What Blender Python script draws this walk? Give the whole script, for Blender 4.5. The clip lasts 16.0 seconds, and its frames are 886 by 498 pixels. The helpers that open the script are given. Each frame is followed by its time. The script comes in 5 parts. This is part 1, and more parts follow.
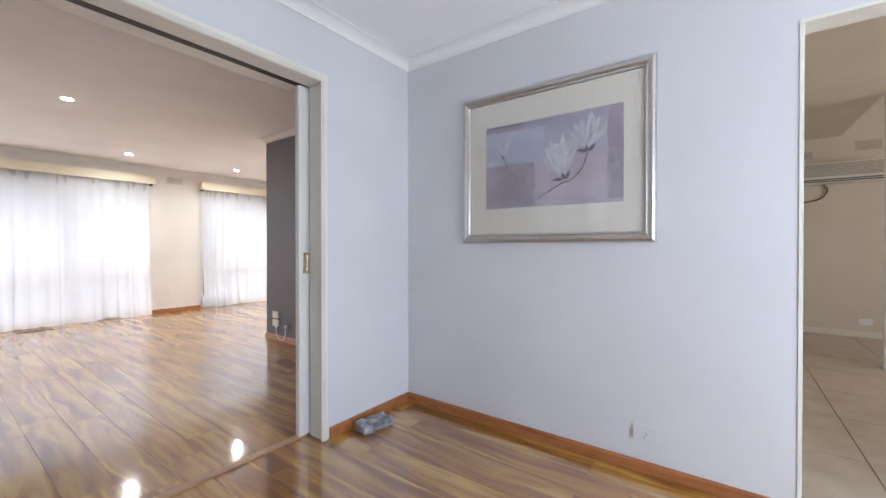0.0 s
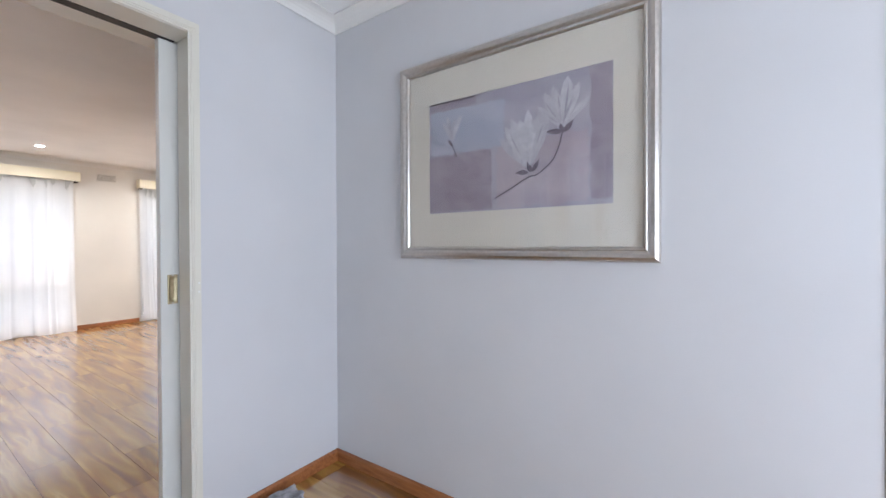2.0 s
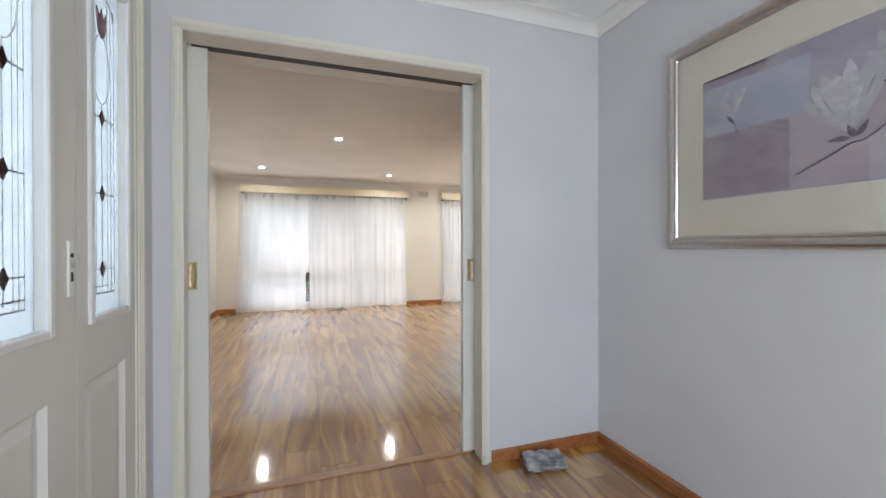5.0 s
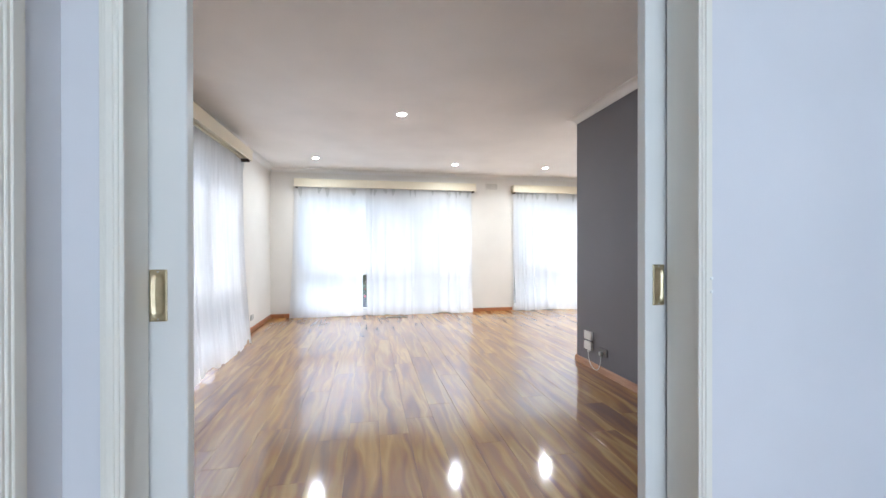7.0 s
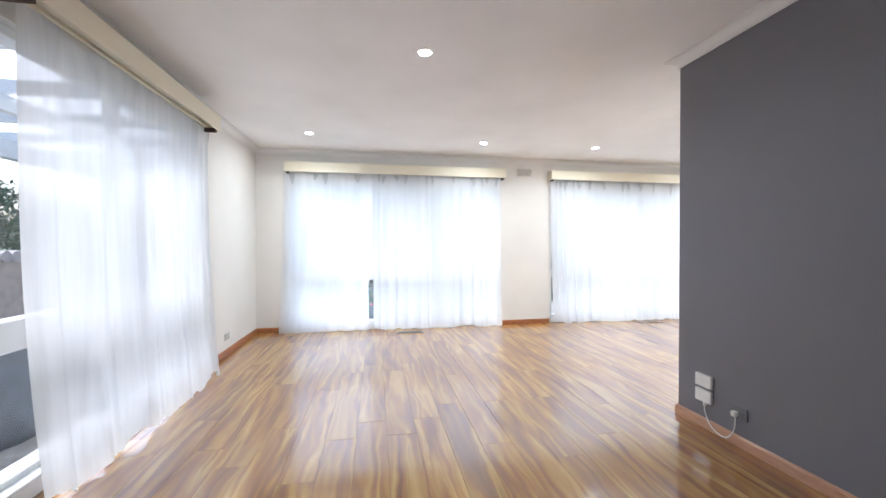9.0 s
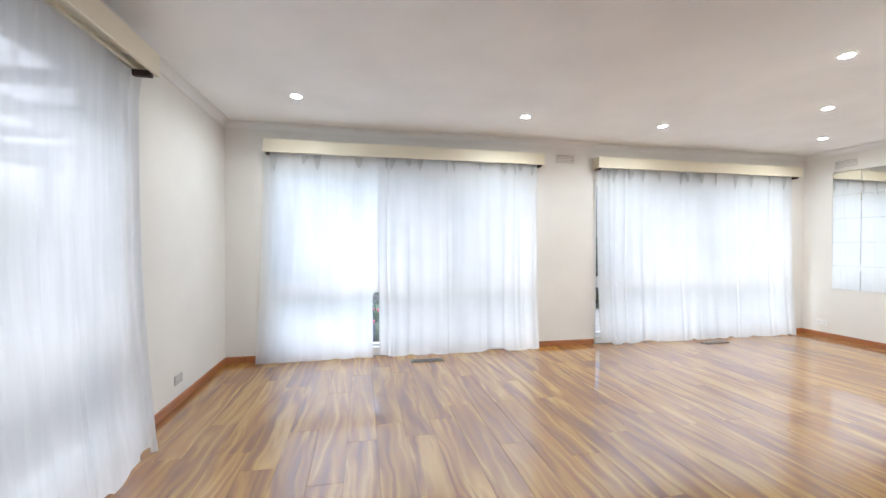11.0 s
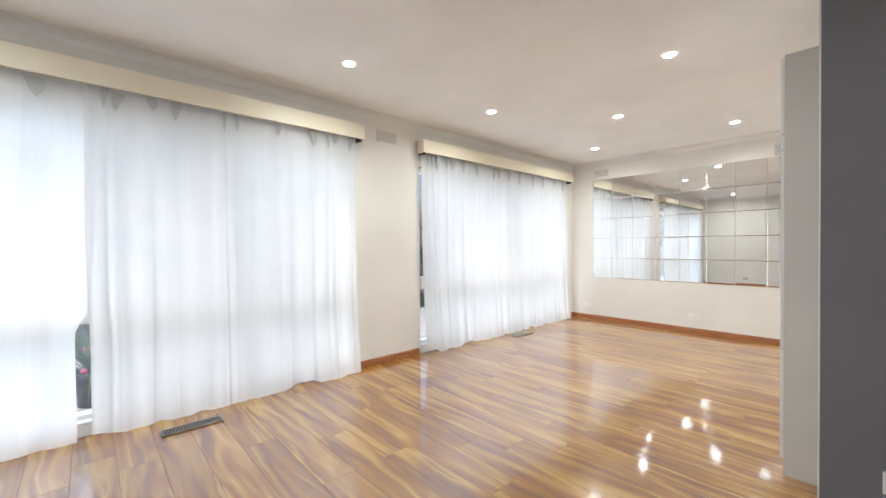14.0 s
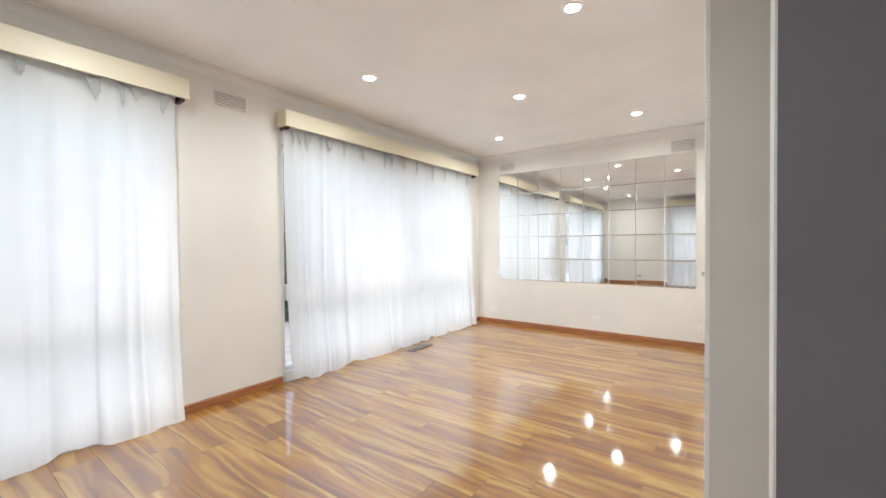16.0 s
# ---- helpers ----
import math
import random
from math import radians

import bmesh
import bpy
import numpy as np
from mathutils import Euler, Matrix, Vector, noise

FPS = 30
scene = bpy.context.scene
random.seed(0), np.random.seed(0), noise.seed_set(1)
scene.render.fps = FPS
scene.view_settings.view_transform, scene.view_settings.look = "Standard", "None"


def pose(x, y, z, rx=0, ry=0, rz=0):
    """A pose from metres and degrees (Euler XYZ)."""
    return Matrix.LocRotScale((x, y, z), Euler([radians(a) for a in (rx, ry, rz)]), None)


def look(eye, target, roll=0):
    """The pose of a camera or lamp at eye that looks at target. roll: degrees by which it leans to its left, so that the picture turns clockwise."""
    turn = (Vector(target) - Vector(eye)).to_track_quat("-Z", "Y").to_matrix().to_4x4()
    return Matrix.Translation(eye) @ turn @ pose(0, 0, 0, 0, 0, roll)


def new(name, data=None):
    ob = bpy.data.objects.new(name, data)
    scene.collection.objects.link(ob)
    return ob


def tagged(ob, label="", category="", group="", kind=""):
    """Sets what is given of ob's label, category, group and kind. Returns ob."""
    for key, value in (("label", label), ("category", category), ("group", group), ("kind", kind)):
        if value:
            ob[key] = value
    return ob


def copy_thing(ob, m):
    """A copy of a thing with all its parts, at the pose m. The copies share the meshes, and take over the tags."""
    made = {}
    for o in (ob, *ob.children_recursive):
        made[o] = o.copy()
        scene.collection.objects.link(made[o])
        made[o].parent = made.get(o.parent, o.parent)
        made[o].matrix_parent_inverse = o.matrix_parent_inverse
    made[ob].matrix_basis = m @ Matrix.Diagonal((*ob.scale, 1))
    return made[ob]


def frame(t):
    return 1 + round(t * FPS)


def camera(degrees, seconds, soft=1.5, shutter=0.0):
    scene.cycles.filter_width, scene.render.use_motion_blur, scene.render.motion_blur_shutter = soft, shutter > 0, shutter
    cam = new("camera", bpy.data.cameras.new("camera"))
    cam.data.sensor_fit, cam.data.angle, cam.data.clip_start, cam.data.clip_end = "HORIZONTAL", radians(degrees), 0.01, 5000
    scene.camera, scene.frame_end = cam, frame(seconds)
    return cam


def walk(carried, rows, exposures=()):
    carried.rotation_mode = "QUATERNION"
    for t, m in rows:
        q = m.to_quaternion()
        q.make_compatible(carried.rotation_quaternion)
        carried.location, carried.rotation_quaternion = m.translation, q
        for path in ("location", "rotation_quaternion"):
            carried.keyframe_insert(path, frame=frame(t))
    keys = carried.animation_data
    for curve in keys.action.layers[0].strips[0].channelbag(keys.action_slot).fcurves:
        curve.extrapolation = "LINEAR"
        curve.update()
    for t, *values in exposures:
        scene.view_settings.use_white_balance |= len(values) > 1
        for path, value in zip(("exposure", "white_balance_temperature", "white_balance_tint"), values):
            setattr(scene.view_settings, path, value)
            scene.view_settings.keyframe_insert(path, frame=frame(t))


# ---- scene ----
cam = camera(97.5, 16.0)
PATH = [
    (0, (0.66, 0.035, 1.101), (-0.522, 1.648, 1.087), -0.0),
    (0.5, (0.584, 0.248, 1.141), (-0.56, 1.888, 1.129), -0.1),
    (1, (0.57, 0.404, 1.181), (-0.541, 2.066, 1.165), -0.1),
    (1.5, (0.532, 0.563, 1.181), (-0.574, 2.23, 1.161), -0.2),
    (2, (0.51, 0.681, 1.18), (-0.613, 2.335, 1.163), -0.2),
    (2.5, (0.528, 0.712, 1.187), (-0.761, 2.241, 1.16), -0.3),
    (3, (0.618, 0.686, 1.166), (-0.905, 1.982, 1.146), -0.2),
    (3.5, (0.72, 0.664, 1.167), (-0.959, 1.75, 1.151), -0.2),
    (4, (0.761, 0.628, 1.15), (-1.026, 1.527, 1.142), -0.1),
    (4.5, (0.738, 0.598, 1.146), (-1.111, 1.361, 1.136), 0.1),
    (5, (0.67, 0.557, 1.13), (-1.227, 1.192, 1.121), -0.1),
    (5.2, (0.613, 0.55, 1.114), (-1.297, 1.144, 1.113), -0.0),
    (7.5, (-0.613, 0.522, 1.115), (-2.582, 0.871, 1.099), -0.1),
    (8, (-0.919, 0.497, 1.137), (-2.89, 0.835, 1.115), 0.0),
    (8.5, (-1.187, 0.49, 1.137), (-3.157, 0.83, 1.118), 0.0),
    (9, (-1.504, 0.527, 1.141), (-3.474, 0.868, 1.123), -0.0),
    (9.2, (-1.632, 0.512, 1.14), (-3.602, 0.859, 1.123), 0.1),
    (11.3, (-2.832, 0.315, 1.184), (-4.784, 0.749, 1.164), 0.1),
    (11.5, (-2.93, 0.31, 1.156), (-4.873, 0.784, 1.143), 0.0),
    (12, (-3.216, 0.301, 1.162), (-5.116, 0.925, 1.138), 0.0),
    (12.5, (-3.448, 0.268, 1.145), (-5.289, 1.048, 1.126), -0.1),
    (13, (-3.595, 0.27, 1.157), (-5.327, 1.269, 1.136), -0.2),
    (13.5, (-3.67, 0.39, 1.162), (-5.279, 1.578, 1.141), -0.3),
    (14, (-3.71, 0.488, 1.142), (-5.185, 1.839, 1.122), -0.3),
    (14.5, (-3.853, 0.608, 1.144), (-5.214, 2.073, 1.124), -0.4),
    (15, (-3.916, 0.764, 1.142), (-5.181, 2.314, 1.12), -0.5),
    (15.5, (-3.9, 0.989, 1.149), (-5.103, 2.587, 1.124), -0.3),
    (16, (-3.94, 1.249, 1.14), (-5.114, 2.868, 1.115), -0.4),
]
EXPOSURES = [(0.0, 1.94, 5800, 12), (2.0, 1.88, 5800, 12), (3.5, 1.72, 5800, 11), (5.0, 1.62, 6100, 9), (7.5, 2.14, 5250, 7), (9.0, 2.09, 5250, 7), (12.0, 1.74, 5500, 6), (16.0, 1.77, 5650, 6)]
walk(cam, [(t, look(eye, target, roll)) for t, eye, target, roll in PATH], EXPOSURES)

LAMP_W = 2.8
DAYLIGHT = 0.62

# ---- world and light ----
world = bpy.data.worlds.new("sky")
scene.world = world
world.use_nodes = True
wn = world.node_tree
bg = wn.nodes["Background"]
sky = wn.nodes.new("ShaderNodeTexSky")
sky.sky_type = "NISHITA"
sky.sun_disc = False
sky.sun_elevation, sky.sun_rotation = radians(48), radians(215)
sky.air_density, sky.dust_density = 0.8, 7.0
wn.links.new(sky.outputs[0], bg.inputs[0])
bg.inputs[1].default_value = 0.07

sun = new("sun", bpy.data.lights.new("sun", "SUN"))
sun.data.energy, sun.data.angle, sun.data.color = 0.75, radians(14), (1.0, 0.97, 0.92)
sun.matrix_world = look((-6, -8, 12), (-3, 2, 0))


def window_light(name, x, y, z, rx, rz, w, h, watts, colour=(0.93, 0.97, 1.0)):
    """An area lamp standing in for daylight at an opening."""
    la = bpy.data.lights.new(name, "AREA")
    la.shape, la.size, la.size_y, la.energy, la.color = "RECTANGLE", w, h, watts, colour
    ob = new(name, la)
    ob.matrix_world = pose(x, y, z, rx, 0, rz)
    return ob


for a, b in ((-0.59, 2.28), (3.08, 5.94)):
    window_light("window_daylight", -7.03, (a + b) / 2, 1.02, 0, 0, b - a, 1.86, DAYLIGHT * (b - a) * 1.86).matrix_world = look((-7.03, (a + b) / 2, 1.02), (0, (a + b) / 2, 1.02))
window_light("window_daylight", 0, 0, 0, 0, 0, 1.46, 2.0, DAYLIGHT * 1.46 * 2.0 * 0.3).matrix_world = look((-4.43, -1.19, 1.08), (-4.43, 3, 1.08))
window_light("door_daylight", -0.44, -0.34, 1.45, 90, 0, 1.3, 1.2, 27)
# added fill lamp in an unseen hall end opening, brightens the hall
window_light("hall_fill", 2.62, 1.0, 1.15, 0, 0, 1.6, 1.6, 16).matrix_world = look((2.62, 1.0, 1.15), (0, 1.3, 1.1))
# added warm lamp in an assumed, unseen east opening of the tiled room
window_light("dining_fill", 4.3, 4.2, 1.5, 0, 0, 2.3, 1.2, 15, (1.0, 0.88, 0.76)).matrix_world = look((4.33, 4.2, 1.5), (0, 4.2, 1.5))

# ---- materials ----
def nodes_of(name):
    m = bpy.data.materials.new(name)
    m.use_nodes = True
    nt = m.node_tree
    return m, nt, nt.nodes["Principled BSDF"]


def add(nt, kind, **values):
    n = nt.nodes.new(kind)
    for k, v in values.items():
        n.inputs[k].default_value = v
    return n


def ramp(nt, fac, stops):
    r = nt.nodes.new("ShaderNodeValToRGB")
    el = r.color_ramp.elements
    while len(el) < len(stops):
        el.new(0.5)
    for e, (p, c) in zip(el, stops):
        e.position, e.color = p, (*c, 1)
    nt.links.new(fac, r.inputs[0])
    return r.outputs[0]


def mixed(nt, fac, a, b, blend="MIX"):
    m = nt.nodes.new("ShaderNodeMix")
    m.data_type, m.blend_type = "RGBA", blend
    for sock, val in ((m.inputs[0], fac), (m.inputs[6], a), (m.inputs[7], b)):
        if isinstance(val, bpy.types.NodeSocket):
            nt.links.new(val, sock)
        elif isinstance(val, (int, float)):
            sock.default_value = val
        else:
            sock.default_value = (*val, 1)
    return m.outputs[2]


def paint(name, colour, rough=0.55, orange=0.02, scale=220, stain=0.05, spec=0.4):
    """Rolled wall or trim paint: faint roller texture and slow unevenness."""
    m, nt, b = nodes_of(name)
    geo = nt.nodes.new("ShaderNodeNewGeometry")
    slow = add(nt, "ShaderNodeTexNoise", Scale=1.7, Detail=5.0)
    fine = add(nt, "ShaderNodeTexNoise", Scale=scale, Detail=3.0)
    for n in (slow, fine):
        nt.links.new(geo.outputs["Position"], n.inputs["Vector"])
    dark = [c * (1 - stain) for c in colour]
    light = [min(0.95, c * (1 + stain * 0.5)) for c in colour]
    col = ramp(nt, slow.outputs[0], [(0.3, dark), (0.7, light)])
    nt.links.new(col, b.inputs["Base Color"])
    r = nt.nodes.new("ShaderNodeMapRange")
    r.inputs[3].default_value, r.inputs[4].default_value = rough - 0.07, rough + 0.07
    nt.links.new(slow.outputs[0], r.inputs[0])
    nt.links.new(r.outputs[0], b.inputs["Roughness"])
    b.inputs["Specular IOR Level"].default_value = spec
    bump = add(nt, "ShaderNodeBump", Strength=orange * 5, Distance=0.002)
    nt.links.new(fine.outputs[0], bump.inputs["Height"])
    nt.links.new(bump.outputs[0], b.inputs["Normal"])
    return m


def timber(name, stops, rough, coat=0.0, stretch=(1.0, 9.0, 9.0), size=2.0, amount=0.3, streak=0.35, relief=0.05, gloss=1.6, polish=0.115, sway=0.0):
    """Wood whose grain runs along x (or as stretched), different in every piece."""
    m, nt, b = nodes_of(name)
    geo = nt.nodes.new("ShaderNodeNewGeometry")
    info = nt.nodes.new("ShaderNodeObjectInfo")
    shift = nt.nodes.new("ShaderNodeVectorMath")
    shift.operation = "MULTIPLY_ADD"
    nt.links.new(info.outputs["Random"], shift.inputs[0])
    shift.inputs[1].default_value = (37.0, 23.0, 11.0)
    nt.links.new(geo.outputs["Position"], shift.inputs[2])
    mp = nt.nodes.new("ShaderNodeMapping")
    mp.inputs["Scale"].default_value = stretch
    bent = shift
    if sway:
        # slow sideways wander of the grain
        wide = nt.nodes.new("ShaderNodeMapping")
        wide.inputs["Scale"].default_value = (2.4, 5.0, 1.0)
        nt.links.new(shift.outputs[0], wide.inputs["Vector"])
        drift = add(nt, "ShaderNodeTexNoise", Scale=1.0, Detail=2.0, Roughness=0.5)
        nt.links.new(wide.outputs[0], drift.inputs["Vector"])
        bent = nt.nodes.new("ShaderNodeVectorMath")
        bent.operation = "MULTIPLY_ADD"
        nt.links.new(drift.outputs[0], bent.inputs[0])
        bent.inputs[1].default_value = (0.0, sway, 0.0)
        nt.links.new(shift.outputs[0], bent.inputs[2])
    nt.links.new(bent.outputs[0], mp.inputs["Vector"])
    broad = add(nt, "ShaderNodeTexNoise", Scale=size, Detail=1.6, Roughness=0.45, Distortion=1.3)
    fine = add(nt, "ShaderNodeTexNoise", Scale=size * 7, Detail=3.0, Roughness=0.6, Distortion=0.4)
    knot = add(nt, "ShaderNodeTexNoise", Scale=size * 0.45, Detail=2.0, Distortion=2.2)
    for n in (broad, fine, knot):
        nt.links.new(mp.outputs[0], n.inputs["Vector"])
    col = ramp(nt, broad.outputs[0], stops)
    pale = ramp(nt, fine.outputs[0], [(0.38, (0.62, 0.58, 0.52)), (0.6, (1.06, 1.06, 1.06))])
    col = mixed(nt, amount, col, pale, "MULTIPLY")
    dark = ramp(nt, knot.outputs[0], [(0.60, (1, 1, 1)), (0.68, (0.62, 0.5, 0.42)), (0.74, (1, 1, 1))])
    col = mixed(nt, streak, col, dark, "MULTIPLY")
    tone = ramp(nt, info.outputs["Random"], [(0.0, (0.92, 0.90, 0.88)), (0.5, (0.99, 0.98, 0.97)), (1.0, (1.06, 1.05, 1.03))])
    col = mixed(nt, 1.0, col, tone, "MULTIPLY")
    nt.links.new(col, b.inputs["Base Color"])
    rr = nt.nodes.new("ShaderNodeMapRange")
    rr.inputs[3].default_value, rr.inputs[4].default_value = rough * 0.75, rough * 1.3
    nt.links.new(fine.outputs[0], rr.inputs[0])
    nt.links.new(rr.outputs[0], b.inputs["Roughness"])
    b.inputs["Coat Weight"].default_value = coat
    b.inputs["Coat Roughness"].default_value = polish
    b.inputs["Coat IOR"].default_value = gloss
    if coat == 1.0:
        b.inputs["Specular IOR Level"].default_value = 0.25
    if relief:
        bump = add(nt, "ShaderNodeBump", Strength=relief, Distance=0.001)
        nt.links.new(fine.outputs[0], bump.inputs["Height"])
        nt.links.new(bump.outputs[0], b.inputs["Normal"])
    return m


def plain(name, colour, rough=0.45, metal=0.0, noise_scale=40.0, vary=0.08, bump=0.05):
    m, nt, b = nodes_of(name)
    geo = nt.nodes.new("ShaderNodeNewGeometry")
    n = add(nt, "ShaderNodeTexNoise", Scale=noise_scale, Detail=4.0)
    nt.links.new(geo.outputs["Position"], n.inputs["Vector"])
    col = ramp(nt, n.outputs[0], [(0.3, [c * (1 - vary) for c in colour]), (0.7, [min(1, c * (1 + vary)) for c in colour])])
    nt.links.new(col, b.inputs["Base Color"])
    b.inputs["Roughness"].default_value, b.inputs["Metallic"].default_value = rough, metal
    bp = add(nt, "ShaderNodeBump", Strength=bump, Distance=0.001)
    nt.links.new(n.outputs[0], bp.inputs["Height"])
    nt.links.new(bp.outputs[0], b.inputs["Normal"])
    return m


def gloss_by_angle(nt):
    """How much a smooth surface mirrors: little straight on, all at a glance."""
    lw = nt.nodes.new("ShaderNodeLayerWeight")
    lw.inputs[0].default_value = 0.5
    pw = nt.nodes.new("ShaderNodeMath")
    pw.operation = "POWER"
    pw.inputs[1].default_value = 5.0
    nt.links.new(lw.outputs["Facing"], pw.inputs[0])
    ma = nt.nodes.new("ShaderNodeMath")
    ma.operation = "MULTIPLY_ADD"
    ma.inputs[1].default_value, ma.inputs[2].default_value = 0.96, 0.04
    nt.links.new(pw.outputs[0], ma.inputs[0])
    return ma


def glazing(name, tint=(1, 1, 1), gloss_rough=0.0):
    """A thin clear pane: see-through, with the gloss that glass has at its angle."""
    m, nt, b = nodes_of(name)
    nt.nodes.remove(b)
    out = nt.nodes["Material Output"]
    tr = nt.nodes.new("ShaderNodeBsdfTransparent")
    tr.inputs[0].default_value = (*tint, 1)
    gl = nt.nodes.new("ShaderNodeBsdfAnisotropic")
    gl.inputs["Roughness"].default_value = gloss_rough
    fr = gloss_by_angle(nt)
    mx = nt.nodes.new("ShaderNodeMixShader")
    nt.links.new(fr.outputs[0], mx.inputs[0])
    nt.links.new(tr.outputs[0], mx.inputs[1])
    nt.links.new(gl.outputs[0], mx.inputs[2])
    nt.links.new(mx.outputs[0], out.inputs[0])
    return m


def cloth(name, colour, clear, passes=0.52):
    """Sheer voile: part see-through, part glowing with the light behind it."""
    m, nt, b = nodes_of(name)
    nt.nodes.remove(b)
    out = nt.nodes["Material Output"]
    geo = nt.nodes.new("ShaderNodeNewGeometry")
    slow = add(nt, "ShaderNodeTexNoise", Scale=3.0, Detail=3.0)
    nt.links.new(geo.outputs["Position"], slow.inputs["Vector"])
    col = ramp(nt, slow.outputs[0], [(0.3, [c * 0.95 for c in colour]), (0.7, colour)])
    df = nt.nodes.new("ShaderNodeBsdfDiffuse")
    tl = nt.nodes.new("ShaderNodeBsdfTranslucent")
    tp = nt.nodes.new("ShaderNodeBsdfTransparent")
    nt.links.new(col, df.inputs[0])
    nt.links.new(col, tl.inputs[0])
    a = nt.nodes.new("ShaderNodeMixShader")
    a.inputs[0].default_value = passes
    nt.links.new(df.outputs[0], a.inputs[1])
    nt.links.new(tl.outputs[0], a.inputs[2])
    z = nt.nodes.new("ShaderNodeMixShader")
    # gathers let less through
    mp = nt.nodes.new("ShaderNodeMapping")
    mp.inputs["Scale"].default_value = (7.0, 7.0, 0.55)
    nt.links.new(geo.outputs["Position"], mp.inputs["Vector"])
    gather = add(nt, "ShaderNodeTexNoise", Scale=1.6, Detail=3.0, Roughness=0.55, Distortion=0.3)
    nt.links.new(mp.outputs[0], gather.inputs["Vector"])
    mr = nt.nodes.new("ShaderNodeMapRange")
    mr.inputs[1].default_value, mr.inputs[2].default_value = 0.32, 0.68
    mr.inputs[3].default_value, mr.inputs[4].default_value = clear * 0.45, clear * 1.55
    nt.links.new(gather.outputs[0], mr.inputs[0])
    nt.links.new(mr.outputs[0], z.inputs[0])
    nt.links.new(a.outputs[0], z.inputs[1])
    nt.links.new(tp.outputs[0], z.inputs[2])
    nt.links.new(z.outputs[0], out.inputs[0])
    return m


def frosted(name, colour):
    m, nt, b = nodes_of(name)
    nt.nodes.remove(b)
    out = nt.nodes["Material Output"]
    geo = nt.nodes.new("ShaderNodeNewGeometry")
    n = add(nt, "ShaderNodeTexNoise", Scale=14.0, Detail=3.0)
    nt.links.new(geo.outputs["Position"], n.inputs["Vector"])
    col = ramp(nt, n.outputs[0], [(0.3, [c * 0.93 for c in colour]), (0.7, colour)])
    tl = nt.nodes.new("ShaderNodeBsdfTranslucent")
    nt.links.new(col, tl.inputs[0])
    gl = nt.nodes.new("ShaderNodeBsdfAnisotropic")
    gl.inputs["Roughness"].default_value = 0.06
    fr = gloss_by_angle(nt)
    mx = nt.nodes.new("ShaderNodeMixShader")
    nt.links.new(fr.outputs[0], mx.inputs[0])
    nt.links.new(tl.outputs[0], mx.inputs[1])
    nt.links.new(gl.outputs[0], mx.inputs[2])
    nt.links.new(mx.outputs[0], out.inputs[0])
    return m


def glow(name, colour, strength):
    m, nt, b = nodes_of(name)
    b.inputs["Base Color"].default_value = (*colour, 1)
    b.inputs["Emission Color"].default_value = (*colour, 1)
    b.inputs["Emission Strength"].default_value = strength
    return m


M_BROWN = plain("dark brown bracket", (0.06, 0.035, 0.025), 0.6)
M_HALL = paint("blue grey hall wall paint", (0.645, 0.645, 0.665), 0.6)
M_LIVING = paint("warm white living wall paint", (0.79, 0.765, 0.72), 0.6)
M_CEIL = paint("flat white ceiling paint", (0.92, 0.918, 0.912), 0.8, spec=0.2)
M_DARK = paint("charcoal feature wall paint", (0.185, 0.182, 0.206), 0.5, 0.03)
M_TRIM = paint("cream gloss trim paint", (0.74, 0.715, 0.64), 0.3, 0.01, 90)
M_DOOR = paint("white door paint", (0.72, 0.72, 0.69), 0.32, 0.01, 90)
M_COVE = paint("white cornice paint", (0.82, 0.81, 0.79), 0.6)
M_PELMET = paint("cream pelmet paint", (0.80, 0.74, 0.58), 0.45, 0.01, 90)
M_CAB = paint("pale grey cabinet laminate", (0.58, 0.575, 0.555), 0.35, 0.01, 60)
M_FRAME_W = paint("white window frame enamel", (0.80, 0.81, 0.81), 0.3, 0.01, 90)
M_FLOOR = timber("laminate floor board", [(0.29, (0.180, 0.065, 0.009)), (0.41, (0.255, 0.105, 0.014)), (0.50, (0.320, 0.147, 0.020)),
                                          (0.58, (0.390, 0.202, 0.033)), (0.67, (0.51, 0.308, 0.070)), (0.78, (0.265, 0.112, 0.014))], 0.42, 1.0, (0.7, 8.5, 8.5), 1.3, 0.18, 0.28, 0.0, 2.5, 0.08, 0.09)
M_SKIRT_X = timber("stained timber skirting", [(0.3, (0.26, 0.092, 0.030)), (0.55, (0.40, 0.155, 0.053)), (0.75, (0.33, 0.12, 0.039))], 0.3, 0.1, (1.0, 12, 12), 2.2)
M_SKIRT_Y = timber("stained timber skirting across", [(0.3, (0.26, 0.092, 0.030)), (0.55, (0.40, 0.155, 0.053)), (0.75, (0.33, 0.12, 0.039))], 0.3, 0.1, (12, 1.0, 12), 2.2)
# same stained skirting, its colour lightened to carry reflected light
M_SKIRT_LIT = timber("timber skirting lightened for light", [(0.3, (0.44, 0.24, 0.145)), (0.55, (0.56, 0.33, 0.21)), (0.75, (0.50, 0.28, 0.175))], 0.35, 0.1, (1.0, 12, 12), 2.2)
M_STRIP = timber("pale threshold timber", [(0.3, (0.40, 0.23, 0.12)), (0.55, (0.52, 0.32, 0.18)), (0.75, (0.45, 0.27, 0.15))], 0.35, 0.1, (12, 1.0, 12), 2.2)
M_SUB = plain("dark floor underlay", (0.05, 0.03, 0.018), 0.8)
M_CHROME = plain("brushed pewter frame", (0.56, 0.53, 0.50), 0.28, 1.0, 60, 0.06)
M_BRASS = plain("aged brass pull", (0.50, 0.42, 0.27), 0.32, 1.0, 50, 0.12)
M_STEEL = plain("satin steel", (0.6, 0.6, 0.58), 0.3, 1.0)
M_BLACK = plain("black track channel", (0.02, 0.018, 0.017), 0.5)
